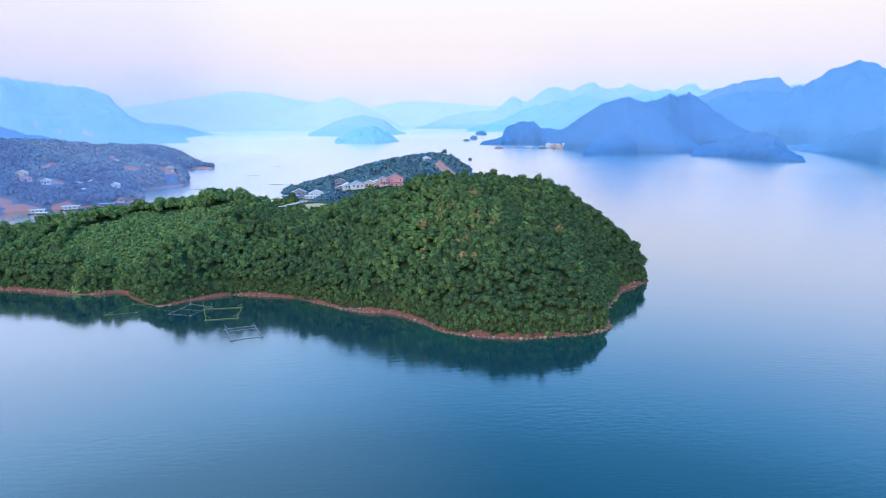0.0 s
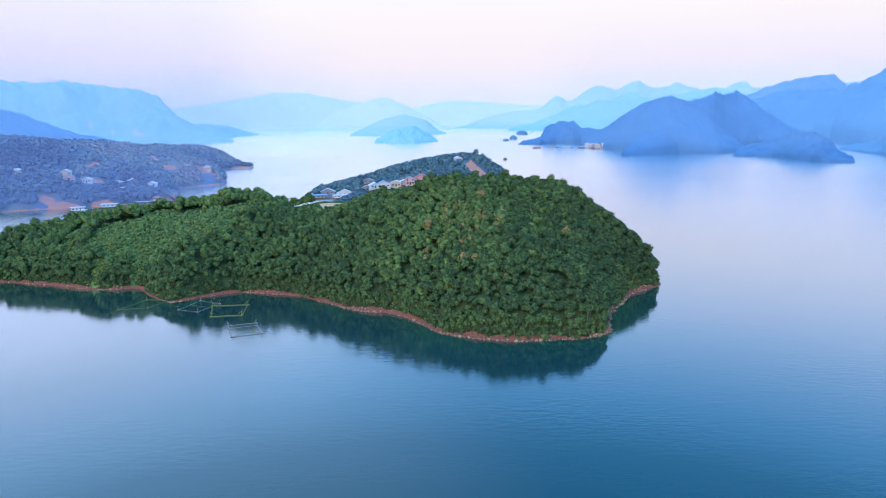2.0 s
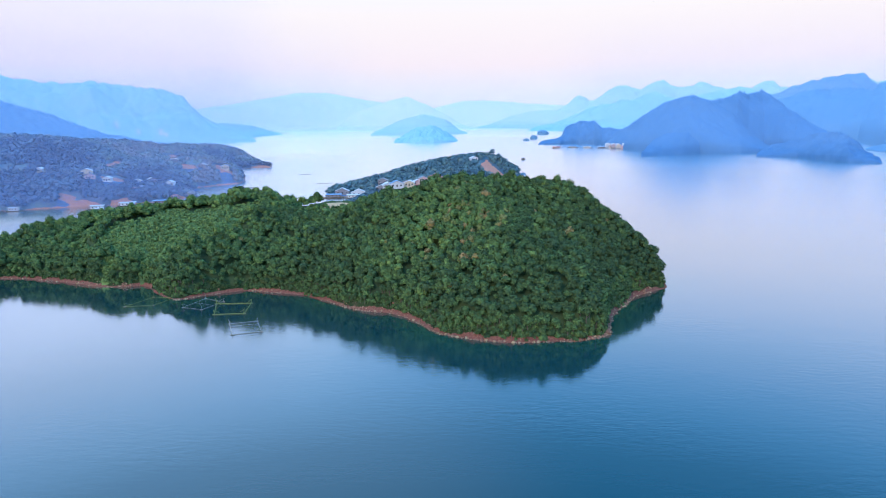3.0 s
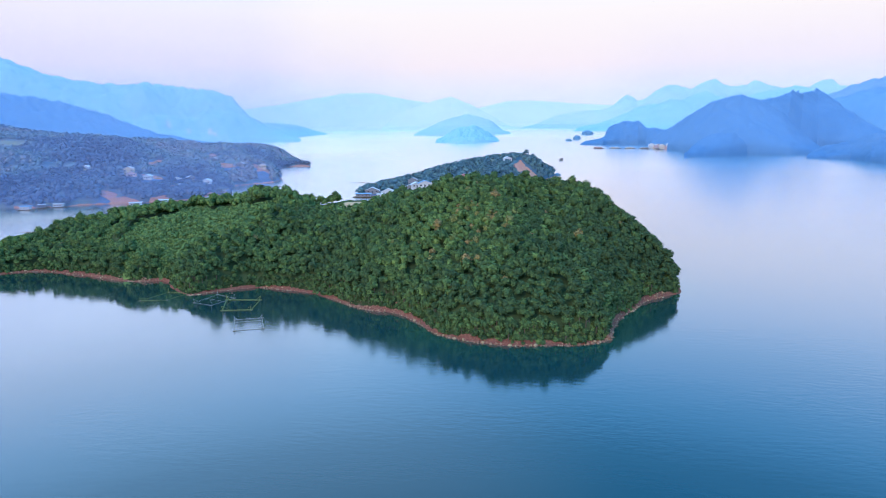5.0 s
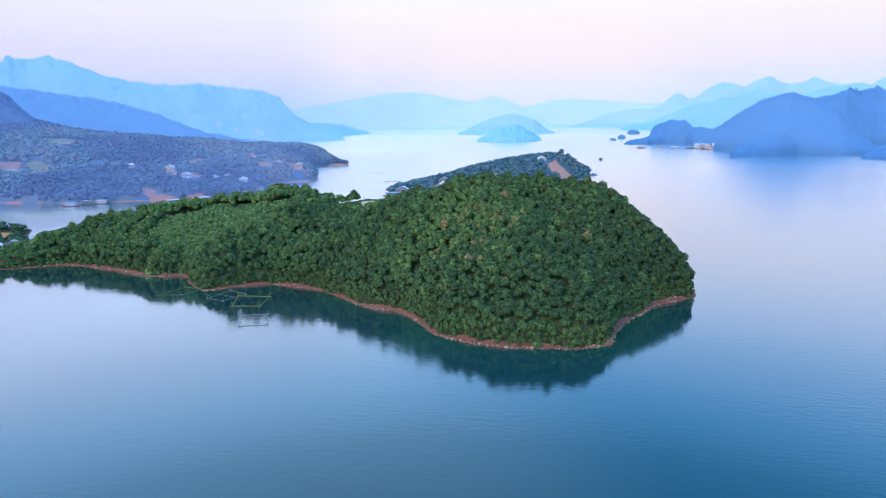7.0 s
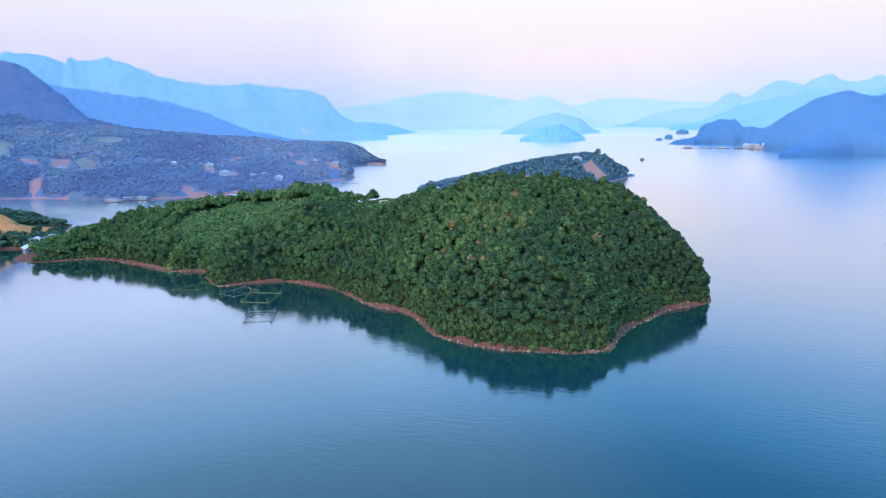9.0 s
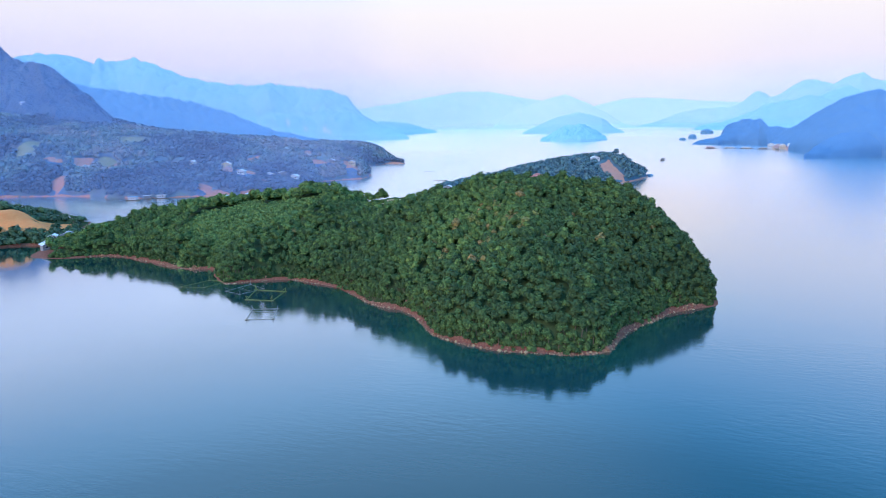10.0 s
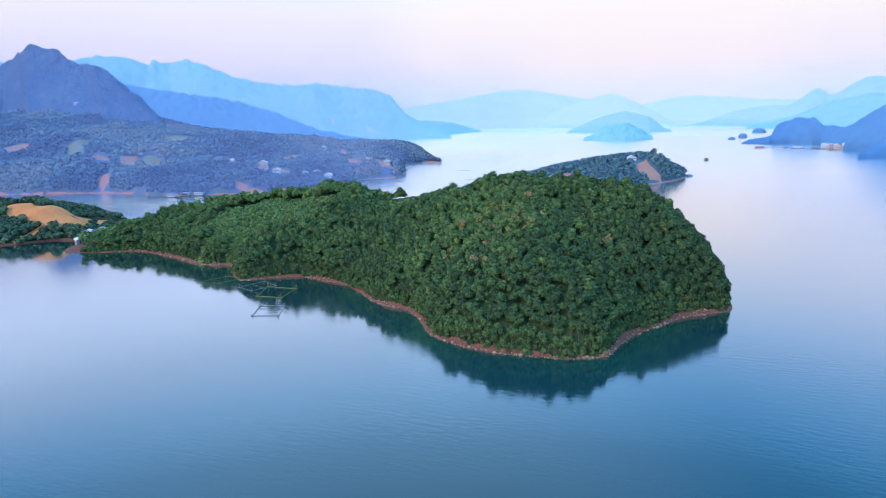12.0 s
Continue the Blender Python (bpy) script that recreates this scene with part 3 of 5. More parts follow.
tall_one = rng_t.uniform(size=len(big)) < np.where((hill_at[:, 0] < -55) & (hill_at[:, 1] > 322), 0.2, 0.05)
big = np.where(tall_one, big * 1.35, big)
hill_r = 1.48 * big
hill_h = (4.4 + 0.9 * fbm(hill_at[:, 0], hill_at[:, 1], 12, 2, 14)) * big
FRONT = (hill_d < NEAR_SHORE) & (hill_at[:, 1] < 300) & (hill_at[:, 0] > -140) & (hill_at[:, 0] < 112)
pick = np.nonzero(FRONT)[0][:290]
low = ((hill_at[:, 0] + 36) / 38) ** 2 + ((hill_at[:, 1] - 334) / 18) ** 2 < 1
hill_h, hill_r = np.where(low, hill_h * 0.55, hill_h), np.where(low, hill_r * 0.95, hill_r)
hill_h = np.where(hill_d < 3.5, hill_h * np.clip(0.3 + 0.2 * hill_d, 0, 1), hill_h)
hill_r = np.where(hill_d < 2.5, hill_r * 0.75, hill_r)
rest = np.ones(len(hill_at), bool)
rest[pick] = False
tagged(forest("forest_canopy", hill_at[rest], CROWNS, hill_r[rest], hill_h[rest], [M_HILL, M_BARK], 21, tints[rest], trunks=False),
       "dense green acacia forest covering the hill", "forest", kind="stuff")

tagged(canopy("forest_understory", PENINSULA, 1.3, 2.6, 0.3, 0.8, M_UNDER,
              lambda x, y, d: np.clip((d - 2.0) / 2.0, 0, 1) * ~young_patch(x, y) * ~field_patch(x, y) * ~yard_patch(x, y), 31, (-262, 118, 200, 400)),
       "leafy understory beneath the acacia crowns, coloured as the shade between them", "forest", kind="stuff")
shrub_at, shrub_d = scatter(PENINSULA, 1.5, 0.45, 0.5, 17, lambda x, y, d: (d < 4.5) & (y < 330) & ~yard_patch(x, y) & (d > 1.3 + 1.0 * fbm(x, y, 10, 2, 18)))
tagged(forest("bank_shrubs", shrub_at, CROWNS_SMALL, rng_t.uniform(0.6, 1.3, len(shrub_at)), rng_t.uniform(0.1, 0.9, len(shrub_at)), [M_HILL], 27, (0.0, 0.5)),
       "low green shrubs above the red bank", "shrubs", kind="stuff")

young_at, _ = scatter(PENINSULA, 1.6, 0.42, 1.5, 5, lambda x, y, d: young_patch(x, y))
tagged(forest("young_plantation", young_at, CROWNS_SMALL, np.random.default_rng(6).uniform(0.75, 1.3, len(young_at)), np.random.default_rng(7).uniform(1.0, 2.1, len(young_at)), [M_YOUNG], 22, (0.0, 1.0)),
       "bright green young tree plantation on the slope", "plantation", kind="stuff")

tagged(canopy("plantation_undergrowth", PENINSULA, 0.9, 1.4, 0.2, 0.7, M_HILL, lambda x, y, d: young_patch(x, y) * 1.0, 34, (-190, -60, 262, 340)),
       "light green undergrowth between the young trees", "plantation", kind="stuff")

# the trees along the bank, each of its own
CROWN_MESHES = []
for k in range(7):
    cv, cq, ct = CROWNS[k]
    for j in range(3):
        CROWN_MESHES.append(mesh_from("crown", cv, [cq, ct], [M_HILL], attrs=[("tint", np.full(len(cv), (0.08, 0.25, 0.45)[j] + 0.03 * k))]))
TRUNK_MESH = mesh_from("trunk", TRUNK[0], [TRUNK[1]], [M_BARK])


def tree(x, y, z, r, h, spin, crown):
    """A bank tree: a bent stem with limbs and one leafy crown."""
    root = tagged(new("tree"), "green broadleaf tree leaning over the red bank", "tree", "trees along the bank")
    root.matrix_basis = pose(x, y, z, 0, 0, math.degrees(spin))
    stem = new("trunk", TRUNK_MESH)
    stem.parent, stem.scale = root, (h, h, h)
    top = new("crown", crown)
    top.parent, top.location, top.scale = root, (0, 0, h), (r, r, r * 1.1)
    return root


for k in pick:
    tree(*hill_at[k], hill_r[k] * 1.02, hill_h[k] * 0.92, rng_t.uniform(0, 6.28), CROWN_MESHES[int(rng_t.integers(0, 21))])


# ---- the far side of the lake ----
HOUSES = [(-358, 613), (-349, 603), (-330, 600), (-278, 620), (-303, 612), (-251, 590), (-262, 594), (-276, 760), (-296, 742), (-372, 660), (-430, 648), (-322, 640),
          (-365, 780), (-345, 770), (-521, 580), (-333, 748), (-400, 806), (-317, 660), (-424, 640)]
NECK_HOUSES = [(-9, 584), (4, 590), (-20, 578), (-43, 566), (-32, 572), (-52, 575), (-60, 588), (-48, 592), (-72, 600), (-26, 588), (-36, 584), (-86, 612), (-104, 620), (-66, 640), (27, 796)]


def clear_of(places, x, y, room, ahead):
    """False beside and in front of the houses, where the yards are open."""
    ok = np.ones(np.shape(x), bool)
    for hx, hy in places:
        wx, wy = 60 - hx, 10 - hy
        n = math.hypot(wx, wy)
        along, across = ((x - hx) * wx + (y - hy) * wy) / n, ((x - hx) * wy - (y - hy) * wx) / n
        ok &= ~((np.abs(across) < room) & (along > -room) & (along < ahead))
    return ok


def blob(x, y, bx, by, rx, ry, seed=3):
    q = np.sqrt(((x - bx) / rx) ** 2 + ((y - by) / ry) ** 2 + 1e-6)
    return (1 - q) * min(rx, ry) + 5.0 * fbm(x, y, 13, 3, seed)


def headland_ground(x, y, d):
    scar = np.minimum(np.maximum(blob(x, y, 49, 758, 14, 22), blob(x, y, 42, 772, 9, 22)), d - 1)
    return {"bare": np.maximum(fade(1.0 - d), fade(scar)), "extra": np.zeros_like(x)}


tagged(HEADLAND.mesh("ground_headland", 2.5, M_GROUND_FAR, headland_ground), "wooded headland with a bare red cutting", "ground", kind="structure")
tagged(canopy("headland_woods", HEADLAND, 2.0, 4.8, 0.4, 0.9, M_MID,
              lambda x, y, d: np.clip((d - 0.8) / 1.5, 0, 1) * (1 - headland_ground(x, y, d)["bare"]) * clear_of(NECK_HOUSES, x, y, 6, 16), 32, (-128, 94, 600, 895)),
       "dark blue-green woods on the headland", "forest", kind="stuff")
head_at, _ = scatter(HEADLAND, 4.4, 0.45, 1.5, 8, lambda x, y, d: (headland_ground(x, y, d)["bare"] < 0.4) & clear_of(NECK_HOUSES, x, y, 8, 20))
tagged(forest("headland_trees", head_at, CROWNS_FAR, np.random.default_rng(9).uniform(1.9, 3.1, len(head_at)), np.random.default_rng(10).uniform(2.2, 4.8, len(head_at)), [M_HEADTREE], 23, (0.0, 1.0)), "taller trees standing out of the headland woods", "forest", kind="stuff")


def crest_tree(x, y, h, r, label):
    """A tall tree standing clear of the woods: a bare stem under a spreading crown in two tiers."""
    root = tagged(new("tree"), label, "tree")
    root.matrix_basis = pose(x, y, float(HEADLAND.height(np.array([float(x)]), np.array([float(y)]))[0]) - 0.3, 0, 0, 40)
    stem = new("trunk", mesh_from("trunk", TRUNK[0], [TRUNK[1]], [M_BARK]))
    stem.parent, stem.scale = root, (h, h, h)
    for k, (dx, up, size) in enumerate(((-0.5, 0.72, 1.0), (0.9, 0.95, 0.7))):
        cv, cq, ct = crown_shape(70, 300 + k, 0.24, 0.5, 1)
        top = new("crown", mesh_from("crown", cv, [cq, ct], [M_HEADTREE], attrs=[("tint", np.full(len(cv), 0.3))]))
        top.parent, top.location, top.scale = root, (dx, 0, h * up), (r * size, r * size, r * size)


crest_tree(50, 816, 11.0, 4.2, "tall spreading pine above the headland woods")
crest_tree(58, 811, 7.5, 3.0, "smaller pine beside the tall one on the headland")
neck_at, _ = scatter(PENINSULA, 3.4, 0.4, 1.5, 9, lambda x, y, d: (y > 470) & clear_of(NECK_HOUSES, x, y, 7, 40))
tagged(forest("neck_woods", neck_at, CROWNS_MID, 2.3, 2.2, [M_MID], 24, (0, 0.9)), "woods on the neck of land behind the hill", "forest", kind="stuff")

BARE = [(-533, 589, 11, 12), (-504, 601, 7, 8), (-508, 530, 9, 10), (-600, 574, 10, 6), (-555, 570, 15, 6), (-708, 581, 16, 18), (-336, 618, 14, 8), (-382, 700, 8, 15),
        (-418, 611, 13, 5), (-330, 556, 28, 5), (-335, 777, 24, 8), (-311, 733, 9, 6), (-306, 606, 5, 14), (-303, 988, 26, 18), (-660, 640, 14, 12),
        (-256, 594, 13, 8), (-300, 564, 10, 6), (-276, 758, 12, 9), (-372, 640, 6, 10)]
GRASS = [(-514, 603, 11, 11), (-613, 590, 16, 20), (-560, 700, 30, 12), (-455, 640, 16, 9)]


def toward(hx, hy):
    """Unit vector from a place of the far shore towards the open lake."""
    n = math.hypot(60 - hx, 10 - hy)
    return (60 - hx) / n, (10 - hy) / n


def open_before(x, y):
    """0 in front of the bare cuttings, where no tree hides them, else 1."""
    ok = np.ones(np.shape(x))
    for bx, by, rx, ry in BARE:
        wx, wy = toward(bx, by)
        for k in (4, 9, 14):
            ok *= ((x - bx - wx * k) / (rx * 0.9)) ** 2 + ((y - by - wy * k) / (ry * 0.9)) ** 2 > 1
    return ok


def village_ground(x, y, d):
    red = np.max([blob(x, y, *b) for b in BARE], axis=0)
    green = np.max([blob(x, y, *b) for b in GRASS], axis=0)
    return {"bare": np.maximum(fade(0.9 + fbm(x, y, 20, 2, 2) - d), fade(red)), "extra": fade(green)}


def village_wooded(x, y, d):
    g = village_ground(x, y, d)
    return np.clip((d - 0.8) / 2, 0, 1) * np.clip(1.3 - 1.6 * np.maximum(g["bare"], g["extra"]), 0, 1) * clear_of(HOUSES, x, y, 6.0, 12) * open_before(x, y)


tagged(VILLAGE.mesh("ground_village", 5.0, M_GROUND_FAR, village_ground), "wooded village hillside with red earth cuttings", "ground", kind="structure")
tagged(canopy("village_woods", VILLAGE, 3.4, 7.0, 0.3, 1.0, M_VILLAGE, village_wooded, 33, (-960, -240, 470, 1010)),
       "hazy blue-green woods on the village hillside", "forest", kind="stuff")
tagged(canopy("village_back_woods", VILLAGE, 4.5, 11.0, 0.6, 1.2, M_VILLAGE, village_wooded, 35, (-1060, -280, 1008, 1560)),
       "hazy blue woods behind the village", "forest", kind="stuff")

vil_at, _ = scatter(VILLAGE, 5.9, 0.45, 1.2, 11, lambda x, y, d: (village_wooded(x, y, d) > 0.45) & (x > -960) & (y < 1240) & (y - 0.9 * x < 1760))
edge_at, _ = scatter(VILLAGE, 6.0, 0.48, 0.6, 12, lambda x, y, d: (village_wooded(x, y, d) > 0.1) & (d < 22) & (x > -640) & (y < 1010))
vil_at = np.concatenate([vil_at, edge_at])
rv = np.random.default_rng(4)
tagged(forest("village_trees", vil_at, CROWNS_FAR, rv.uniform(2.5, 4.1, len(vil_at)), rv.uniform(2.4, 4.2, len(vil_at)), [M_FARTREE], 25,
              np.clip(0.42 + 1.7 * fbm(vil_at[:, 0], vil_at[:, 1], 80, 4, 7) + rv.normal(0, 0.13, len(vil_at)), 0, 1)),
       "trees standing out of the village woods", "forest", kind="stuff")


def spit_ground(x, y, d):
    soil = np.maximum(np.maximum(blob(x, y, -322, 318, 38, 13) + 4 * fbm(x, y, 16, 3, 5), blob(x, y, -313, 341, 10, 22)), blob(x, y, -303, 300, 4, 9))
    return {"bare": fade(1.5 - d), "extra": fade(np.minimum(soil, d - 0.5))}


tagged(SPIT.mesh("ground_spit", 2.0, M_SPIT, spit_ground), "low spit with an excavated bank of orange soil", "ground", kind="structure")
spit_at, _ = scatter(SPIT, 3.1, 0.42, 0.8, 14, lambda x, y, d: (spit_ground(x, y, d)["extra"] < 0.4) & (x > -430) & ~((y > 316) & (y < 372) & (x > -332) & (x < -279) & (fbm(x, y, 5, 2, 3) < 0.45)) & ((y < 372) | (fbm(x, y, 6, 2, 3) > 0.2)))
tagged(forest("spit_woods", spit_at, CROWNS_SMALL, np.random.default_rng(15).uniform(1.7, 2.8, len(spit_at)), np.random.default_rng(16).uniform(1.2, 2.6, len(spit_at)), [M_SPITTREE], 26, (0, 0.8)), "dark green trees round the bare soil", "forest", kind="stuff")


# ---- ranges ----
VIEW = np.array((50.0, 10.0))


def ridge(name, spine, front, back, mats, label, bumpy=6.0, power=1.25, seed=0, n=240, m=36, ends=60.0, crag=18.0, knobs=0.0, knob_size=60.0, woods=0.0, tree=9.0):
    """A range of hills: a crest line (x, y, height) whose flanks run down to the lake before and behind it."""
    p = np.array(spine, float)
    s = np.concatenate([[0], np.cumsum(np.hypot(*np.diff(p[:, :2], axis=0).T))])
    q = np.linspace(-ends / s[-1], 1 + ends / s[-1], n) * s[-1]
    c = np.stack([np.interp(q, s, p[:, k]) for k in range(3)], -1)
    for end, far in ((q < 0, q), (q > s[-1], q - s[-1])):
        step = (p[1, :2] - p[0, :2]) if far is q else (p[-1, :2] - p[-2, :2])
        c[end, :2] += (step / np.hypot(*step))[None] * far[end][:, None]
        c[end, 2] *= np.clip(1 - np.abs(far[end]) / ends, 0, 1) ** 0.7
    wide = max(3, n // (6 * len(p))) // 2
    c[:, 2] = np.convolve(np.pad(c[:, 2], wide, mode='edge'), np.ones(2 * wide + 1) / (2 * wide + 1), mode='valid')
    way = np.repeat((c[:, :2] - VIEW).mean(0)[None], n, 0)
    way /= np.hypot(way[:, 0], way[:, 1])[:, None]
    u = np.linspace(-1, 1, m)
    u = np.sign(u) * np.abs(u) ** 1.3
    ahead = np.linspace(*front, n) if isinstance(front, tuple) else np.full(n, float(front))
    reach = np.where(u[None] < 0, ahead[:, None], back) * u[None]
    x = c[:, None, 0] + way[:, None, 0] * reach
    y = c[:, None, 1] + way[:, None, 1] * reach
    lift = (1 - np.abs(u)) ** power
    soft_h = np.convolve(np.pad(c[:, 2], 36, mode='edge'), np.ones(73) / 73, mode='valid')
    z = lift[None] * (soft_h[:, None] + (c[:, 2] - soft_h)[:, None] * lift[None] ** 4)
    side = np.clip(np.abs(u) * 3, 0, 1)[None] * lift[None] ** 0.5
    z = z * (1 + 0.28 * side * fbm(x, y, 170, 3, seed)) + bumpy * fbm(x, y, crag, 3, seed + 1) * (0.3 + 0.7 * lift ** 3)[None] * np.clip(lift * 3, 0, 1)[None]
    if knobs:                                   # rounded limestone knobs along the crest
        z = z + knobs * (domes(q[:, None] + 0 * reach, reach * 0.75, knob_size, seed)[0] - 0.8) * (lift ** 4)[None]
    if woods:                                   # tree tops over the whole slope
        z = z + woods * (domes(x, y, tree, seed + 3)[0] - 0.55) * np.clip(lift * 8, 0, 1)[None]
    z[:, 0], z[:, -1] = -6, -6
    idx = np.arange(n * m).reshape(n, m)
    quads = np.stack([idx[:-1, :-1], idx[1:, :-1], idx[1:, 1:], idx[:-1, 1:]], -1).reshape(-1, 4)
    v = np.stack([x.ravel(), y.ravel(), z.ravel()], -1)
    ob = new(name, mesh_from(name, v, [quads], mats, smooth=True))
    return tagged(ob, label, "mountain", kind="structure")


# blues grow paler range by range: aerial haze painted into the slopes
F1 = far_forest("slope_haze_dark_blue", (0.095, 0.140, 0.245), (0.155, 0.205, 0.300), rock=(0.50, 0.48, 0.58))
F1H = far_forest("slope_haze_far_dark_blue", (0.090, 0.205, 0.36), (0.135, 0.27, 0.45))
F2 = far_forest("slope_haze_blue", (0.150, 0.305, 0.46), (0.185, 0.35, 0.51))
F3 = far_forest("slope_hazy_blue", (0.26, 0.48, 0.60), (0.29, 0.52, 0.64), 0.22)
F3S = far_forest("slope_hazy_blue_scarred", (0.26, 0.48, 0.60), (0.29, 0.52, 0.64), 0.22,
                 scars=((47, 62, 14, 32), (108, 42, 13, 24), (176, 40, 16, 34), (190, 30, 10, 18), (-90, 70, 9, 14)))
F4 = far_forest("slope_haze_pale_blue", (0.29, 0.46, 0.57), (0.31, 0.48, 0.59), 0.34)
F5 = far_forest("slope_haze_faint", (0.43, 0.54, 0.62), (0.45, 0.56, 0.64), 0.34)

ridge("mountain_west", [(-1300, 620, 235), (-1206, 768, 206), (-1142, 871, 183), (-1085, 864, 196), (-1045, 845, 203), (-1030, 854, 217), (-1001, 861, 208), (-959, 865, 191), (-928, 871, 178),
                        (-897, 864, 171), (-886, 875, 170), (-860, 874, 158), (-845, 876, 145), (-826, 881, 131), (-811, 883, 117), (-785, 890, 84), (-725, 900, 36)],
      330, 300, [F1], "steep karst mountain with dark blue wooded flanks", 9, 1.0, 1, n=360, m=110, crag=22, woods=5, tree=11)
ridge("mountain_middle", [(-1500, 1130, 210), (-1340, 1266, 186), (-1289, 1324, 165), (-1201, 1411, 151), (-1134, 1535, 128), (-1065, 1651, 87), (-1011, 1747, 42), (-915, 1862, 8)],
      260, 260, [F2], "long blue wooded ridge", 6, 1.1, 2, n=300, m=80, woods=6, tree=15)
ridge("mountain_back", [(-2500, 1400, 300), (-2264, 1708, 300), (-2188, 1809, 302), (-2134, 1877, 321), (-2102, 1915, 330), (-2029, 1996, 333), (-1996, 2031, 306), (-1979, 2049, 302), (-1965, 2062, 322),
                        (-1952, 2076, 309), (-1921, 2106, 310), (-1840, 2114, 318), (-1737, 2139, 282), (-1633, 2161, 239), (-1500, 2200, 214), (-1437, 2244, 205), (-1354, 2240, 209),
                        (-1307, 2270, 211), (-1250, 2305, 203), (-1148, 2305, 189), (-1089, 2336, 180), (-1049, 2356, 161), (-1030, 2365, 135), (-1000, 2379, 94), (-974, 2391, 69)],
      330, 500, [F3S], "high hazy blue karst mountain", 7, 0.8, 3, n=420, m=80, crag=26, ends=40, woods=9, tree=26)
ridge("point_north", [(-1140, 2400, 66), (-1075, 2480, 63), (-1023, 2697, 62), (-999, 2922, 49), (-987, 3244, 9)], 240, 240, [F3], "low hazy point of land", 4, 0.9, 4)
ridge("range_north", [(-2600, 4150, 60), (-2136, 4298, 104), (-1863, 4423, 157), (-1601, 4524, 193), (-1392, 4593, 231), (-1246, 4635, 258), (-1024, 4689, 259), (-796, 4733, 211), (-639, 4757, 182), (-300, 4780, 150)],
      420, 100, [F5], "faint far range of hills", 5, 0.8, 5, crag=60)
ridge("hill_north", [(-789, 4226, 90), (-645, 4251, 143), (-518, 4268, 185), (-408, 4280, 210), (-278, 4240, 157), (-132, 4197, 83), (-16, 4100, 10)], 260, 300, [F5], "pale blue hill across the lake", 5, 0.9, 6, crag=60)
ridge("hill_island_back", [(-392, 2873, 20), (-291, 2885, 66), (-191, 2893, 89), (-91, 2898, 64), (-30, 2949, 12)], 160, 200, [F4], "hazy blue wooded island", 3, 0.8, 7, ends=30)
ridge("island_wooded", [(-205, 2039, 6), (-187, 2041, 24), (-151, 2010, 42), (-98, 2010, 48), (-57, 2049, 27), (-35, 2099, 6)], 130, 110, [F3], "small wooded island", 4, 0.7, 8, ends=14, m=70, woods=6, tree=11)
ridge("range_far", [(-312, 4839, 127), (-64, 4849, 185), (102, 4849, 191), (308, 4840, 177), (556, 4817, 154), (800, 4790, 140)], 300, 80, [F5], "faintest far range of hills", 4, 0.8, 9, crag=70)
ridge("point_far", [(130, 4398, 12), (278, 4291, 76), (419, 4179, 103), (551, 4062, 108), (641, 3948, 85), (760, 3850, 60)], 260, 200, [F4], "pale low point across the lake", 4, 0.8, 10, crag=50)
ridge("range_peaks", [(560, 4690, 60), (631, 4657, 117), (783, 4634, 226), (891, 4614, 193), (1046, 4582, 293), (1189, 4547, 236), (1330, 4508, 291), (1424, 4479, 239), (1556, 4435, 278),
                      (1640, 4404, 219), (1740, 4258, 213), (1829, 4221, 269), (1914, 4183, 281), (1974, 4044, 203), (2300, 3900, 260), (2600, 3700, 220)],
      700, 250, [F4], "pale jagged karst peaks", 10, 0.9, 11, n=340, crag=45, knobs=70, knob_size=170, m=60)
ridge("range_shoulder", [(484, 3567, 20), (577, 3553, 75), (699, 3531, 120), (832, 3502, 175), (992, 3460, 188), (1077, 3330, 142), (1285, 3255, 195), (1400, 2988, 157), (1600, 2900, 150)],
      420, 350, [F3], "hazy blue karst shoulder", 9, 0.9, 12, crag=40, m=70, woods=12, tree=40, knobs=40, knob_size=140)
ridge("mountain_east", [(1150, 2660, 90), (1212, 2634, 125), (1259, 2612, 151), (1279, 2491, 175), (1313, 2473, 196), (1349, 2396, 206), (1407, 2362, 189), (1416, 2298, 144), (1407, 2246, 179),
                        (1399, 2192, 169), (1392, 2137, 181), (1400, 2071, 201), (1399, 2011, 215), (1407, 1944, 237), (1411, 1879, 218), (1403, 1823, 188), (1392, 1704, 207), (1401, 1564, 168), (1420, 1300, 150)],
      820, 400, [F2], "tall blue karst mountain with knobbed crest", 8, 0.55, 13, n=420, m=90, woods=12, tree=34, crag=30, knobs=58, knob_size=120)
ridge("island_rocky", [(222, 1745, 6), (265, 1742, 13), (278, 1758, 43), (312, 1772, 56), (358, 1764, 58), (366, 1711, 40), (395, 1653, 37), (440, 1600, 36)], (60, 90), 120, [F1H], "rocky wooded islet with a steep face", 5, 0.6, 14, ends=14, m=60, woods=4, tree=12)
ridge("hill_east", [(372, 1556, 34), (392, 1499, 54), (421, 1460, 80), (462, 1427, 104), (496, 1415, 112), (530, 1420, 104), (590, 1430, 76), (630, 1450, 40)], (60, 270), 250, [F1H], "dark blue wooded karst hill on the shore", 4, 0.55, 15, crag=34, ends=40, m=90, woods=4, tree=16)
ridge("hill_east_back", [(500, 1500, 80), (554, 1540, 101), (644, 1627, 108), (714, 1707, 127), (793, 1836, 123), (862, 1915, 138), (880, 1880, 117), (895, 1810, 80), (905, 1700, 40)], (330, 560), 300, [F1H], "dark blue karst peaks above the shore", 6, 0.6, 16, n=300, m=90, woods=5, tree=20)
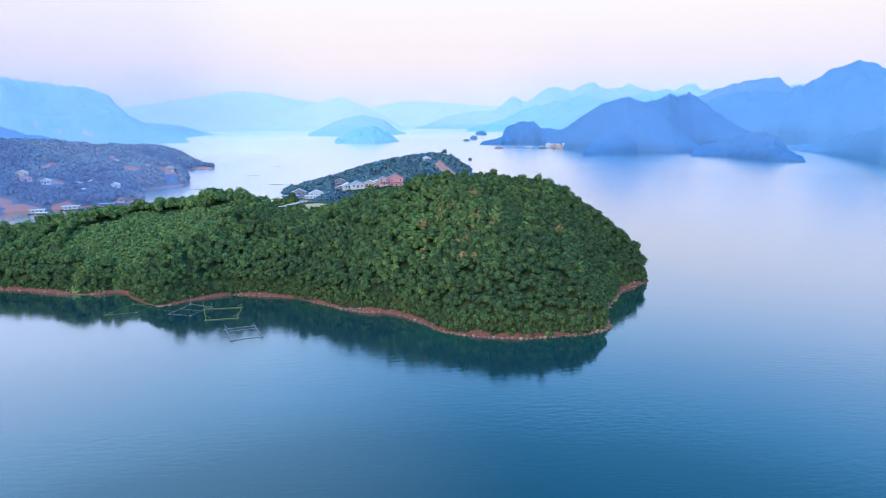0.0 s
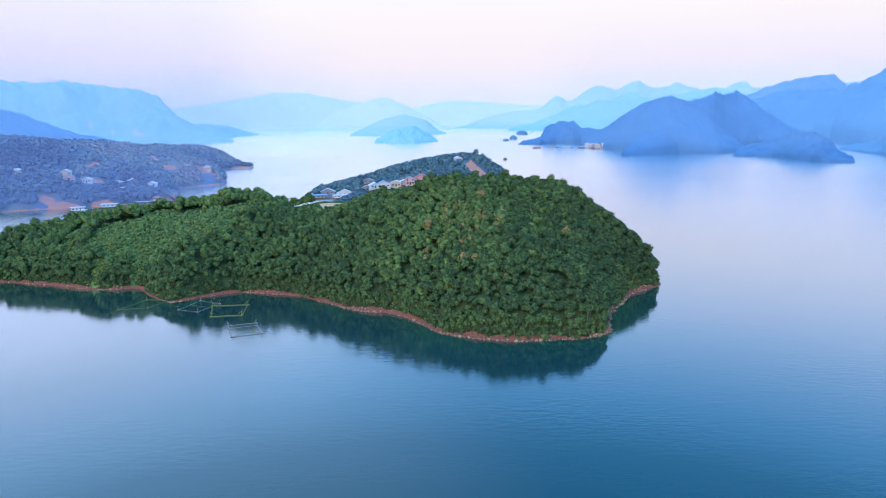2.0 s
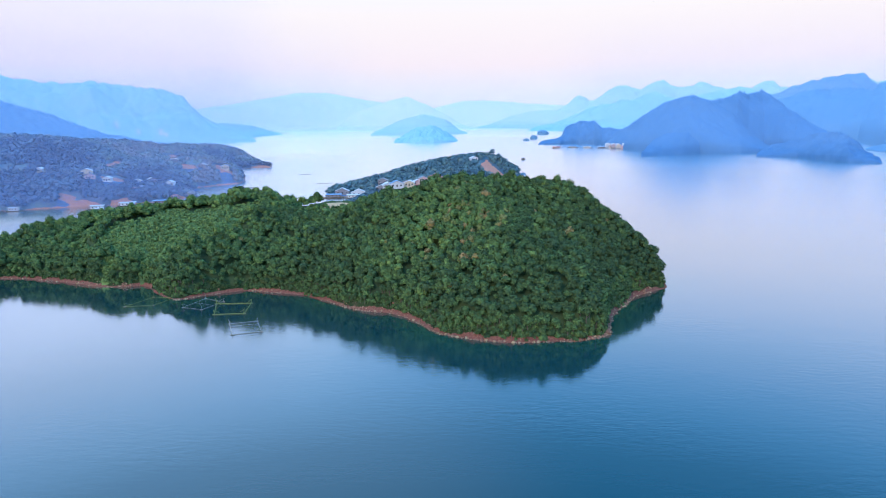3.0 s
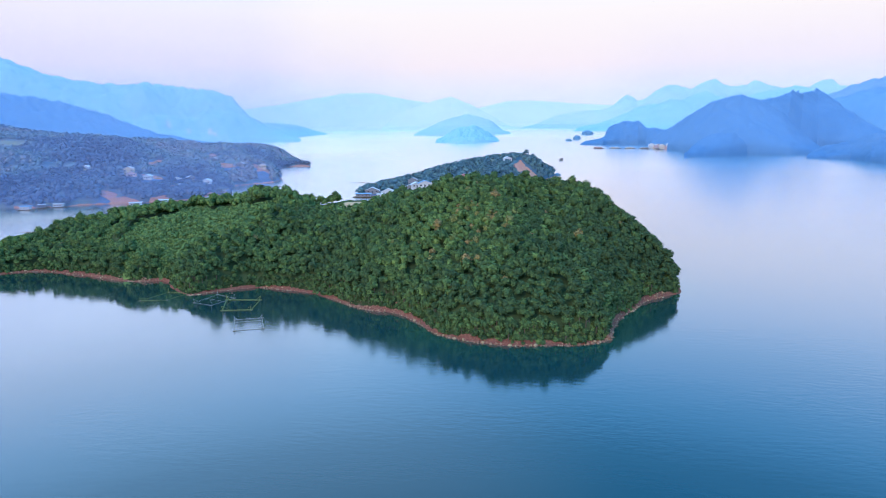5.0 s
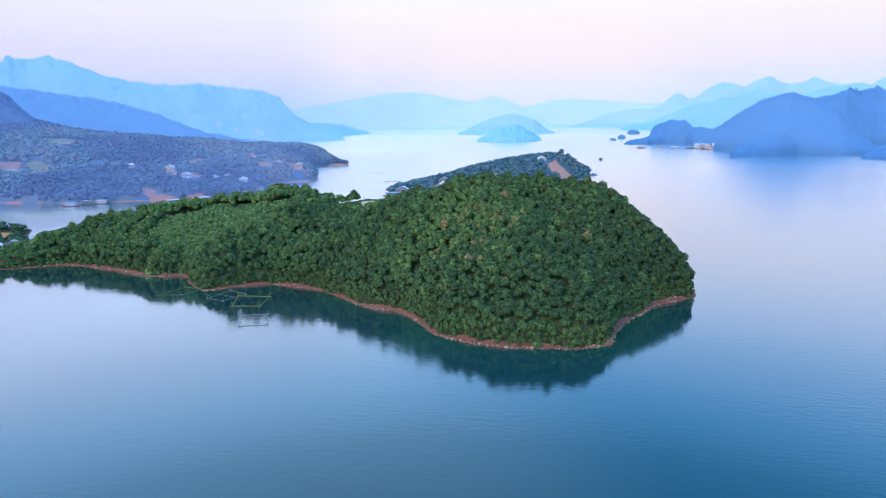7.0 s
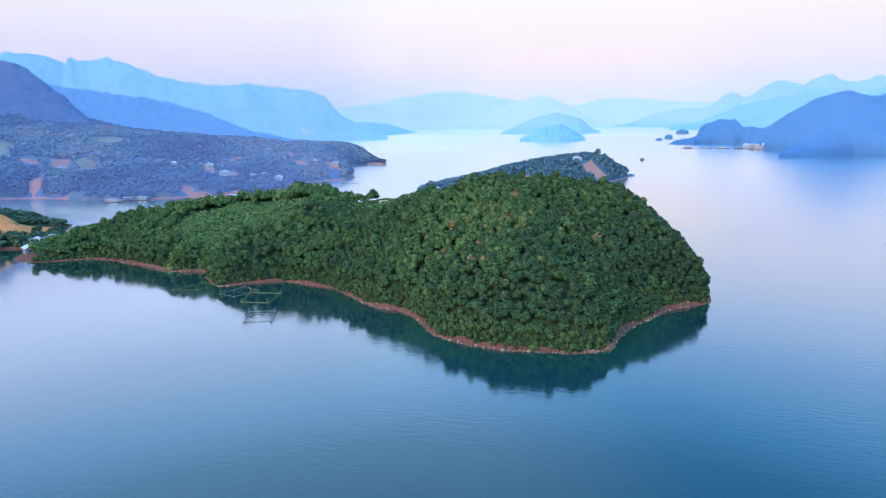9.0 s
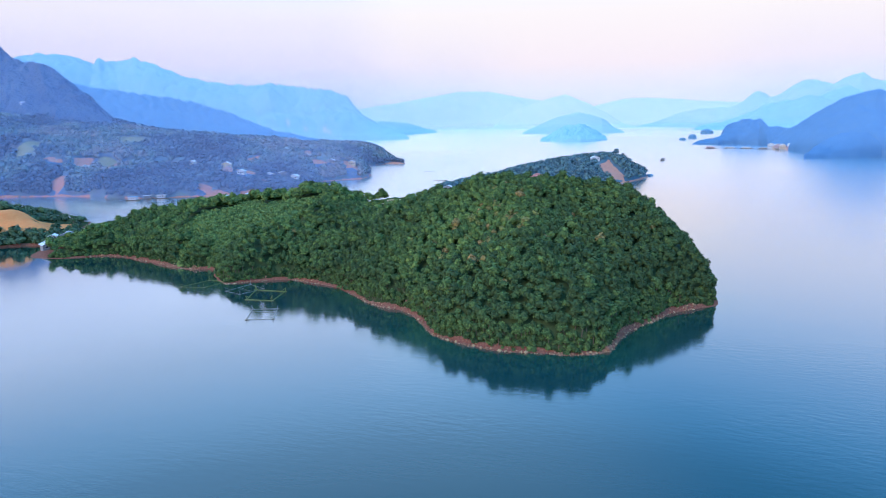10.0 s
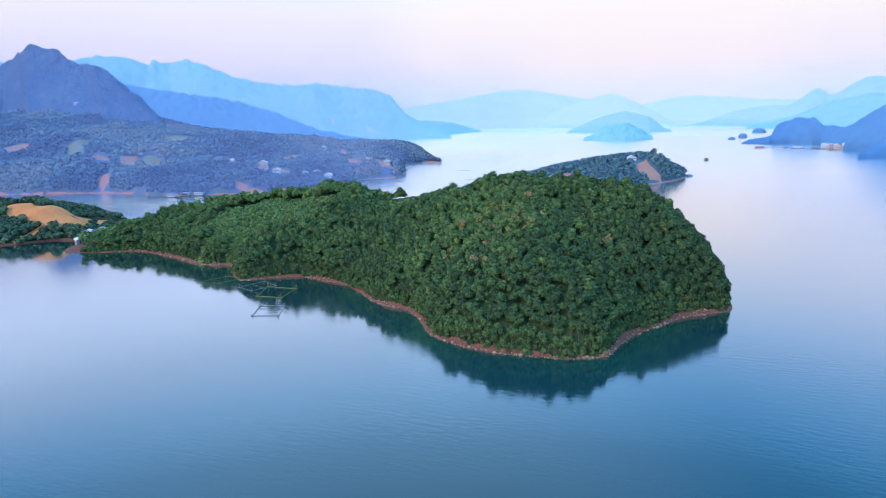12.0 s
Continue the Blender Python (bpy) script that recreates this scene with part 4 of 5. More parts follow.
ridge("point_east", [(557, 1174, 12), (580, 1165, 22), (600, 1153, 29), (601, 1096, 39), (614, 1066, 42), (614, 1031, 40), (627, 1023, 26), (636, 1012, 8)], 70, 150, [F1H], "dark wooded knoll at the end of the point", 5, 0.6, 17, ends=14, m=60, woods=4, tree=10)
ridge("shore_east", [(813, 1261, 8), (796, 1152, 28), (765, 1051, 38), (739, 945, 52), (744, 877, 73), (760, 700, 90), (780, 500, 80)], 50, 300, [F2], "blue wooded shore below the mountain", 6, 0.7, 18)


# ---- evening haze over the lake ----
def haze_colour(name, tint, dense, low, high, fade_z):
    """Surface of a see-through sheet painted as thin lit haze: clear just above the water, thickest at height low,
    thinning out over fade_z metres and towards both ends.
    """
    a = Mat(name, rough=1.0, spec=0.0)
    g = a.node("ShaderNodeNewGeometry")
    z = a.node("ShaderNodeSeparateXYZ")
    a.link(g.outputs["Position"], z.inputs[0])
    up = a.node("ShaderNodeMapRange", interpolation_type="SMOOTHSTEP", _1=low[0], _2=low[1], _3=0.0, _4=dense)
    off = a.node("ShaderNodeMapRange", interpolation_type="SMOOTHSTEP", _1=high, _2=high + fade_z, _3=1.0, _4=0.0)
    a.link(z.outputs[2], up.inputs[0])
    a.link(z.outputs[2], off.inputs[0])
    wisp = a.node("ShaderNodeMapRange", _1=0.3, _2=0.7, _3=0.8, _4=1.15)
    a.link(a.noise(0.004, 3, (1, 1, 3)), wisp.inputs[0])
    total = up.outputs[0]
    for other in (off.outputs[0], wisp.outputs[0], a.attr("along")):
        m = a.node("ShaderNodeMath", operation="MULTIPLY")
        a.link(total, m.inputs[0])
        a.link(other, m.inputs[1])
        total = m.outputs[0]
    lit = a.node("ShaderNodeBsdfDiffuse", _0=(*tint, 1))
    clear = a.node("ShaderNodeBsdfTransparent")
    mix = a.node("ShaderNodeMixShader")
    a.link(total, mix.inputs[0])
    a.link(clear.outputs[0], mix.inputs[1])
    a.link(lit.outputs[0], mix.inputs[2])
    a.link(mix.outputs[0], a.t.nodes["Material Output"].inputs[0])
    return a.m


def haze(reach, start, end, top, tint, dense, low, high, fade_z, taper):
    """One upright sheet added as a layer of haze over the water, reach metres out, between two bearings in degrees."""
    n = 49
    az = np.radians(np.linspace(start, end, n))
    x, y = VIEW[0] + reach * np.sin(az), VIEW[1] + reach * np.cos(az)
    v = np.concatenate([np.stack([x, y, np.full(n, h)], -1) for h in (0.3, top)])
    k = np.arange(n - 1)
    along = np.clip(np.minimum(np.linspace(0, end - start, n) / taper[0], np.linspace(end - start, 0, n) / taper[1]), 0, 1)
    along = along * along * (3 - 2 * along)
    mat = haze_colour("haze", tint, dense, low, high, fade_z)
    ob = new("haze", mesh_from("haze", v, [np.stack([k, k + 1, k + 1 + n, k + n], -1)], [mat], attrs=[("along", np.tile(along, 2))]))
    tagged(ob, "see-through blue sheet painted as evening haze over the lake", "haze", kind="structure")


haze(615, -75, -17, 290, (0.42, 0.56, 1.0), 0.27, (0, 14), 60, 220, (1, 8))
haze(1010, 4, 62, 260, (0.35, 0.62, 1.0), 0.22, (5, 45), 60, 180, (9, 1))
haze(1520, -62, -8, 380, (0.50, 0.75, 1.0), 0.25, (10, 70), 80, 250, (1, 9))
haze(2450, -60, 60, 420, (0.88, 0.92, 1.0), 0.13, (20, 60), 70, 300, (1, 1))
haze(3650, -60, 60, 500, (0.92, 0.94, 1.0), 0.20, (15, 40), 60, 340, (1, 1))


# ---- houses, boats and fishing frames ----
W_WHITE = plain("white_plaster", (0.80, 0.78, 0.78), 0.8, 0.15, 0.8)
W_CREAM = plain("cream_plaster", (0.78, 0.62, 0.45), 0.8, 0.15, 0.8)
W_PINK = plain("pink_plaster", (0.75, 0.50, 0.48), 0.8, 0.15, 0.8)
W_ROSE = plain("rose_plaster", (0.86, 0.40, 0.42), 0.8, 0.2, 0.8)
W_GREY = plain("grey_boards", (0.36, 0.34, 0.36), 0.85, 0.3, 1.5)
R_RED = plain("red_roof_sheet", (0.62, 0.20, 0.18), 0.6, 0.25, 0.9)
R_BLUE = plain("blue_roof_sheet", (0.22, 0.45, 0.72), 0.5, 0.2, 0.9)
R_WHITE = plain("pale_roof_sheet", (0.78, 0.80, 0.84), 0.5, 0.15, 0.9)
R_GREY = plain("grey_fibre_roof", (0.42, 0.42, 0.45), 0.8, 0.25, 0.9)
M_DARK = plain("dark_opening", (0.04, 0.045, 0.06), 0.3, 0.3, 2)
M_WOOD = plain("weathered_wood", (0.30, 0.24, 0.17), 0.85, 0.35, 2)
M_BAMBOO = plain("pale_bamboo", (0.34, 0.34, 0.30), 0.7, 0.3, 3)
M_MOSS = plain("mossy_bamboo", (0.24, 0.27, 0.08), 0.85, 0.4, 2)


def box(bm, lo, hi, bevel=0.0):
    """Adds a box from corner lo to corner hi."""
    made = bmesh.ops.create_cube(bm, size=1.0)["verts"]
    for v in made:
        v.co = Vector([lo[k] + (v.co[k] + 0.5) * (hi[k] - lo[k]) for k in range(3)])
    if bevel:
        edges = list({e for v in made for e in v.link_edges})
        bmesh.ops.bevel(bm, geom=edges, offset=bevel, segments=1, affect="EDGES")


def rod(bm, a, b, r0, r1, sides=6):
    """Adds a tapered pole from a to b."""
    a, b = Vector(a), Vector(b)
    q = (b - a).to_track_quat("Z", "Y").to_matrix().to_4x4()
    bmesh.ops.create_cone(bm, cap_ends=True, segments=sides, radius1=r0, radius2=r1, depth=(b - a).length, matrix=Matrix.Translation((a + b) / 2) @ q)


def gable(bm, w, d, z, rise, over, thick=0.15):
    """Adds a pitched roof slab of real thickness over a w x d plan, eaves at z."""
    hw, hd = w / 2 + over, d / 2 + over
    ring = []
    for y in (-hd, hd):
        ring.append([bm.verts.new(p) for p in ((-hw, y, z - 0.1), (0, y, z + rise), (hw, y, z - 0.1), (hw, y, z - 0.1 - thick), (0, y, z + rise - thick), (-hw, y, z - 0.1 - thick))])
    a, b = ring
    for k in range(6):
        bm.faces.new((a[k], a[(k + 1) % 6], b[(k + 1) % 6], b[k]))
    bm.faces.new(a[::-1])
    bm.faces.new(b)


def house(x, y, z, w, d, h, turn, wall_m, roof_m, label, storeys=1, pitch=0.45, group=""):
    """A small house: walls on a plinth, pitched roof, door, windows with frames; two-storey houses have a balcony slab."""
    root = tagged(new("house"), label, "house", group)
    root.matrix_basis = pose(x, y, z, 0, 0, turn)
    bm = bmesh.new()
    box(bm, (-w / 2, -d / 2, -2.5), (w / 2, d / 2, h))
    peak = [bm.verts.new(p) for p in ((-w / 2 + .02, -d / 2 + .02, h), (w / 2 - .02, -d / 2 + .02, h), (0, -d / 2 + .02, h + pitch * w / 2 - .2),
                                      (-w / 2 + .02, d / 2 - .02, h), (w / 2 - .02, d / 2 - .02, h), (0, d / 2 - .02, h + pitch * w / 2 - .2))]
    for f in ((0, 1, 2), (3, 5, 4), (0, 2, 5, 3), (1, 4, 5, 2)):
        bm.faces.new([peak[k] for k in f])
    part("wall", bm, wall_m, root)
    bm = bmesh.new()
    gable(bm, w, d, h, pitch * w / 2, 0.6)
    part("roof", bm, roof_m, root, "sheet roof")
    bm = bmesh.new()
    box(bm, (-0.55, -d / 2 - 0.06, 0), (0.55, -d / 2 + 0.05, 2.1))
    part("door", bm, M_DARK, root, "dark doorway")
    floor_h = h / storeys
    for s in range(storeys):
        for px in (-w * 0.3, w * 0.3):
            bm = bmesh.new()
            box(bm, (px - 0.7, -d / 2 - 0.05, s * floor_h + 0.9), (px + 0.7, -d / 2 + 0.05, s * floor_h + 2.2))
            win = part("window", bm, M_DARK, root)
            bm = bmesh.new()
            for dx, dz, ex, ez in ((-0.8, 0.8, -0.66, 2.3), (0.66, 0.8, 0.8, 2.3), (-0.66, 0.8, 0.66, 0.92), (-0.66, 2.18, 0.66, 2.3)):
                box(bm, (px + dx, -d / 2 - 0.12, s * floor_h + dz), (px + ex, -d / 2 - 0.02, s * floor_h + ez))
            part("frame", bm, W_WHITE, win)
        if s:
            bm = bmesh.new()
            box(bm, (-w / 2, -d / 2 - 1.3, s * floor_h - 0.18), (w / 2, -d / 2 - 0.02, s * floor_h))
            part("balcony", bm, wall_m, root)
    return root


def on(land, x, y):
    return float(land.height(np.array([float(x)]), np.array([float(y)]))[0])


VIL = "houses of the village on the hillside"
for x, y, w, d, h, turn, wm, rm, st, text in (
        (-358, 613, 10, 8, 6.4, 25, W_CREAM, R_WHITE, 2, "two-storey cream house above the red cutting"),
        (-349, 603, 9, 6, 3.2, 25, W_PINK, R_GREY, 1, "low pink house below the cream one"),
        (-330, 600, 8, 5, 3.0, 10, W_WHITE, R_WHITE, 1, "small white house with a pale sheet roof"),
        (-278, 620, 9, 7, 6.2, 8, W_WHITE, R_WHITE, 2, "two-storey white house among trees"),
        (-303, 612, 8, 6, 3.0, -15, W_GREY, R_WHITE, 1, "grey cabin with a pale sheet roof"),
        (-251, 590, 11, 7, 3.0, 15, W_CREAM, R_BLUE, 1, "waterside house with a light blue sheet roof"),
        (-262, 594, 6, 5, 2.8, 15, W_PINK, R_RED, 1, "small pink house with a rusty roof"),
        (-276, 760, 9, 7, 3.2, 20, W_CREAM, R_WHITE, 1, "cream house on the red point"),
        (-296, 742, 10, 5, 2.8, 10, W_GREY, R_WHITE, 1, "long grey shed by the water"),
        (-372, 660, 8, 6, 3.0, 30, W_WHITE, R_RED, 1, "white house with a red sheet roof"),
        (-430, 648, 8, 6, 3.2, 0, W_WHITE, R_WHITE, 1, "white house on the wooded slope"),
        (-322, 640, 10, 6, 3.0, 30, W_WHITE, R_WHITE, 1, "white house half hidden by trees"),
        (-365, 780, 10, 7, 3.4, 10, W_WHITE, R_BLUE, 1, "white house with a pale blue roof"),
        (-345, 770, 9, 6, 3.2, 25, W_PINK, R_RED, 1, "pink house with a red roof"),
        (-521, 580, 12, 4, 2.4, 45, W_WHITE, R_WHITE, 1, "long low white shed under the bare cutting"),
        (-333, 748, 9, 6, 3.0, 20, W_GREY, R_WHITE, 1, "grey house with a pale roof among trees"),
        (-317, 660, 9, 5, 3.0, 40, W_GREY, R_WHITE, 1, "grey house with a white sheet roof below the cutting"),
        (-424, 640, 7, 5, 3.0, 25, W_CREAM, R_GREY, 1, "small cream house with a grey roof"),
        (-400, 806, 10, 6, 3.4, 10, W_WHITE, R_WHITE, 1, "white house high on the slope")):
    house(x, y, on(VILLAGE, x, y) + 0.2, w, d, h, turn, wm, rm, text, st, group=VIL)

HEAD = "houses on the neck behind the hill"
for x, y, w, d, h, turn, wm, rm, st, text, lift in (
        (-9, 584, 13, 9, 8.0, 5, W_ROSE, R_RED, 2, "tall rose-red house with a red roof", 0.8),
        (4, 590, 9, 7, 6.4, -10, W_ROSE, R_RED, 2, "two-storey rose-red house with a red roof", 0.8),
        (-20, 578, 8, 6, 5.8, 10, W_PINK, R_GREY, 2, "two-storey pink house with a grey roof", 0.8),
        (-43, 566, 12, 6, 3.2, 12, W_WHITE, R_BLUE, 1, "long house with a bright blue roof", 1.5),
        (-32, 572, 9, 6, 3.2, 0, W_CREAM, R_WHITE, 1, "cream house with a pale roof", 2.0),
        (-52, 575, 9, 6, 3.0, 20, W_WHITE, R_WHITE, 1, "low white house with a pale roof", 1.5),
        (-60, 588, 10, 6, 3.0, 0, W_GREY, R_WHITE, 1, "grey shed with a pale roof", 1.2),
        (-48, 592, 12, 5, 2.8, 8, W_WHITE, R_WHITE, 1, "low white hall near the water", 1.2),
        (-72, 600, 11, 5, 2.8, 8, W_GREY, R_WHITE, 1, "grey waterside shed with a pale roof", 0.8),
        (-26, 588, 9, 6, 5.6, 10, W_PINK, R_WHITE, 2, "two-storey pale pink house with a white roof", 0.8),
        (-36, 584, 9, 6, 3.2, 0, W_WHITE, R_RED, 1, "white house with a faded red roof", 1.0),
        (-86, 612, 15, 5, 2.8, 6, W_WHITE, R_WHITE, 1, "long low white shed by the water", 0.6),
        (-104, 620, 14, 5, 2.8, 6, W_GREY, R_WHITE, 1, "long grey shed with a white roof by the water", 0.6),
        (-66, 640, 9, 7, 5.6, 0, W_GREY, R_GREY, 2, "two-storey grey house among trees", 1.0)):
    land = PENINSULA if y < 605 else HEADLAND
    ground_z = max(on(PENINSULA, x, y), on(HEADLAND, x, y))
    house(x, y, ground_z + lift, w, d, h, turn, wm, rm, text, st, group=HEAD)
house(27, 796, on(HEADLAND, 27, 796) + 2.2, 10, 5, 2.8, 20, W_WHITE, R_WHITE, "white pavilion on the crest of the headland")
house(-255, 297, on(PENINSULA, -255, 297) + 0.3, 9.5, 7.0, 3.0, 62, W_GREY, R_WHITE, "small hut with a white sheet roof on the red point")
house(-262, 316, max(on(PENINSULA, -262, 316), on(SPIT, -262, 316)) + 1.0, 7.5, 6, 3.0, 40, W_GREY, R_GREY, "grey cabin with a fibre roof among trees")
house(-268, 311, max(on(PENINSULA, -268, 311), on(SPIT, -268, 311)) + 0.8, 5, 4, 2.6, 30, W_WHITE, R_WHITE, "small white shed beside the grey cabin")

FAR_H = "houses on the far shore"
rng_h = np.random.default_rng(8)
for k in range(12):
    t = k / 11
    x, y = 338 + 44 * t + rng_h.uniform(-5, 5), 1470 - 85 * t + rng_h.uniform(-8, 8)
    house(x, y, 1.5 + rng_h.uniform(0, 5), rng_h.uniform(9, 15), 8, rng_h.uniform(3, 6.5), rng_h.uniform(-20, 20),
          (W_WHITE, W_CREAM, W_PINK)[k % 3], (R_WHITE, R_RED, R_WHITE, R_BLUE)[k % 4],
          ("white waterside house on the far shore", "cream waterside house on the far shore", "pink waterside house on the far shore")[k % 3], group=FAR_H)


def houseboat(x, y, length, turn, wall_m, roof_m, label, tall=2.6, group=""):
    """A floating house: tapered hull, cabin, overhanging roof on posts."""
    root = tagged(new("houseboat"), label, "boat", group)
    root.matrix_basis = pose(x, y, 0, 0, 0, turn)
    a, b = length / 2, length * 0.14 + 0.8
    bm = bmesh.new()
    rings = []
    for px, s in ((-a, 0.75), (-a * 0.8, 1), (a * 0.6, 1), (a, 0.25)):
        rings.append([bm.verts.new(p) for p in ((px, -b * s, 0.75), (px, -b * s * 0.75, -0.35), (px, b * s * 0.75, -0.35), (px, b * s, 0.75))])
    for p, q in zip(rings, rings[1:]):
        for k in range(4):
            bm.faces.new((p[k], p[(k + 1) % 4], q[(k + 1) % 4], q[k]))
    bm.faces.new(rings[0])
    bm.faces.new(rings[-1][::-1])
    part("hull", bm, M_WOOD, root, "weathered wooden hull")
    bm = bmesh.new()
    box(bm, (-a * 0.72, -b * 0.8, 0.74), (a * 0.45, b * 0.8, 0.74 + tall), 0.08)
    part("cabin", bm, wall_m, root)
    bm = bmesh.new()
    box(bm, (-a * 0.85, -b * 1.05, 0.74 + tall), (a * 0.62, b * 1.05, 0.95 + tall), 0.05)
    part("roof", bm, roof_m, root)
    for px in (-a * 0.82, a * 0.58):
        for py in (-b * 0.95, b * 0.95):
            bm = bmesh.new()
            rod(bm, (px, py, 0.6), (px, py, 0.74 + tall), 0.07, 0.07)
            part("post", bm, W_WHITE, root)
    for k in range(3):
        bm = bmesh.new()
        px = -a * 0.5 + k * a * 0.35
        box(bm, (px - 0.5, -b * 0.8 - 0.05, 1.7), (px + 0.5, -b * 0.8 + 0.04, 2.6))
        part("window", bm, M_DARK, root)
    return root


BO = "houseboats moored below the village"
for x, y, ln, turn, wm, rm, text in (
        (-286, 555, 19, 14, W_WHITE, R_WHITE, "long white houseboat moored at the village"),
        (-262, 568, 18, 5, W_GREY, R_BLUE, "grey houseboat with a pale blue roof"),
        (-252, 572, 14, -10, W_GREY, R_GREY, "low grey fishing boat with an awning"),
        (-303, 535, 16, 20, W_WHITE, R_WHITE, "white houseboat lying off the shore"),
        (-290, 517, 12, 8, W_GREY, R_WHITE, "small grey houseboat with a pale roof"),
        (-372, 526, 13, 15, W_WHITE, R_WHITE, "white ferry boat beside the bank"),
        (-384, 520, 10, 30, W_GREY, R_WHITE, "small boat with a pale roof"),
        (-390, 508, 14, 10, W_WHITE, R_BLUE, "houseboat with a light blue roof"),
        (-108, 603, 22, 3, W_GREY, R_BLUE, "floating restaurant with a blue awning"),
        (-88, 600, 18, 3, W_WHITE, R_WHITE, "floating hall with a white roof"),
        (-58, 602, 14, 12, W_WHITE, R_WHITE, "white houseboat at the neck"),
        (-283, 735, 16, 0, W_GREY, R_WHITE, "grey houseboat in the far cove"),
        (114, 1114, 8, 30, W_GREY, R_GREY, "small fishing boat out on the lake"),
        (223, 1500, 26, 10, W_PINK, R_RED, "raft house with a faded red roof"),
        (262, 1508, 28, -6, W_WHITE, R_BLUE, "long raft house with a pale blue roof"),
        (292, 1490, 26, -8, W_WHITE, R_WHITE, "long white raft house"),
        (322, 1470, 26, -8, W_GREY, R_WHITE, "long grey raft house")):
    houseboat(x, y, ln, turn, wm, rm, text, group=BO if y < 610 else "")


def raft(x, y, length, turn):
    """A long low float of logs."""
    root = tagged(new("log_raft"), "long low float of dark logs on the water", "raft", "log floats")
    root.matrix_basis = pose(x, y, 0, 0, 0, turn)
    for k in range(3):
        bm = bmesh.new()
        rod(bm, (-length / 2 + k, k * 0.7 - 0.7, 0.02), (length / 2 - k * 0.6, k * 0.7 - 0.7, 0.03), 0.2, 0.16)
        part("log", bm, M_WOOD, root)


for x, y, ln, turn in ((-205, 862, 16, 4), (-150, 740, 18, 8), (-228, 700, 20, 5), (-300, 402, 12, 8), (-205, 1020, 14, 0), (-232, 288, 7, 30)):
    raft(x, y, ln, turn)


def fishing_frame(corners, r, mat, label, posts, cross):
    """A floating square of bamboo poles with leaning corner posts, braces and float drums."""
    cx, cy = sum(c[0] for c in corners) / 4, sum(c[1] for c in corners) / 4
    root = tagged(new("fishing_frame"), label, "fish trap", "floating fishing frames")
    root.location = (cx, cy, 0)
    p = [Vector((c[0] - cx, c[1] - cy, 0.14)) for c in corners]
    for k in range(4):
        a, b = p[k], p[(k + 1) % 4]
        bm = bmesh.new()
        side = (b - a).normalized()
        rod(bm, a - side * 0.7, b + side * 0.7 + Vector((0, 0, 0.05)), r, r * 0.8)
        part("pole", bm, mat, root)
    for k in range(4):
        if posts:
            bm = bmesh.new()
            lean = p[k].normalized() * 0.5
            rod(bm, p[k] - lean + Vector((0, 0, -0.4)), p[k] + lean * 0.6 + Vector((0, 0, posts * (0.75 + 0.25 * (k % 2)))), r * 0.8, r * 0.6)
            part("post", bm, mat, root)
            bm = bmesh.new()
            rod(bm, p[k] + lean * 0.6 + Vector((0, 0, posts * 0.74)), p[k] * 0.72 + Vector((0, 0, 0.2)), r * 0.5, r * 0.5)
            part("brace", bm, mat, root)
        bm = bmesh.new()
        rod(bm, p[k] + Vector((-0.45, 0, -0.05)), p[k] + Vector((0.45, 0, -0.05)), 0.2, 0.2, 8)
        part("float", bm, M_WOOD, root)
    for f in cross:
        bm = bmesh.new()
        rod(bm, p[0].lerp(p[3], f) + Vector((0, 0, 0.12)), p[1].lerp(p[2], f) + Vector((0, 0, 0.12)), r * 0.7, r * 0.7)
        part("crossbar", bm, mat, root)
    return root


fishing_frame([(-61, 211), (-51.5, 214.5), (-57, 226.5), (-66.5, 223)], 0.11, M_BAMBOO, "pale bamboo fishing frame afloat off the bank", 1.7, (0.72,))
fishing_frame([(-77, 234.5), (-65.5, 236), (-67.5, 250), (-82, 249)], 0.21, M_MOSS, "mossy green fishing frame with leaning posts", 2.4, ())
fishing_frame([(-94, 244), (-85, 241), (-80, 252), (-90, 257)], 0.07, M_BAMBOO, "thin pale fishing frame near the mossy one", 2.2, (0.5,))
fishing_frame([(-119, 245), (-108, 247), (-104, 258), (-114, 259)], 0.10, M_MOSS, "old mossy fishing frame by the young trees", 1.8, ())


def palm(x, y, z, h, seed):
    """A palm: a slim ringed stem and a head of drooping fronds."""
    rng = random.Random(seed)
    root = tagged(new("palm"), "slim dark palm on the spit", "palm tree", "palms on the spit")
    root.matrix_basis = pose(x, y, z, 0, 0, rng.uniform(0, 360))
    bm = bmesh.new()
    for k in range(4):
        rod(bm, (0.08 * k * k * 0.4, 0, h * k / 4 - (0.3 if not k else 0)), (0.08 * (k + 1) ** 2 * 0.4, 0, h * (k + 1) / 4), 0.2 - 0.025 * k, 0.175 - 0.025 * k)
    part("trunk", bm, M_BARK, root)
    top = Vector((0.5, 0, h))
    for k in range(11):
        t = 2 * math.pi * k / 11 + rng.uniform(-0.2, 0.2)
        up = rng.uniform(0.1, 0.9)
        bm = bmesh.new()
        last = None
        for j in range(5):
            s = j / 4
            c = top + Vector((math.cos(t) * 2.3 * s, math.sin(t) * 2.3 * s, up * 1.6 * s - 1.9 * s * s))
            wide = 0.42 * math.sin(math.pi * (0.15 + 0.8 * s)) + 0.03
            side = Vector((-math.sin(t), math.cos(t), 0)) * wide
            row = [bm.verts.new(c - side - Vector((0, 0, wide * 0.6))), bm.verts.new(c), bm.verts.new(c + side - Vector((0, 0, wide * 0.6)))]
            if last:
                bm.faces.new((last[0], last[1], row[1], row[0]))
                bm.faces.new((last[1], last[2], row[2], row[1]))
            last = row
        part("frond", bm, M_HILL, root)


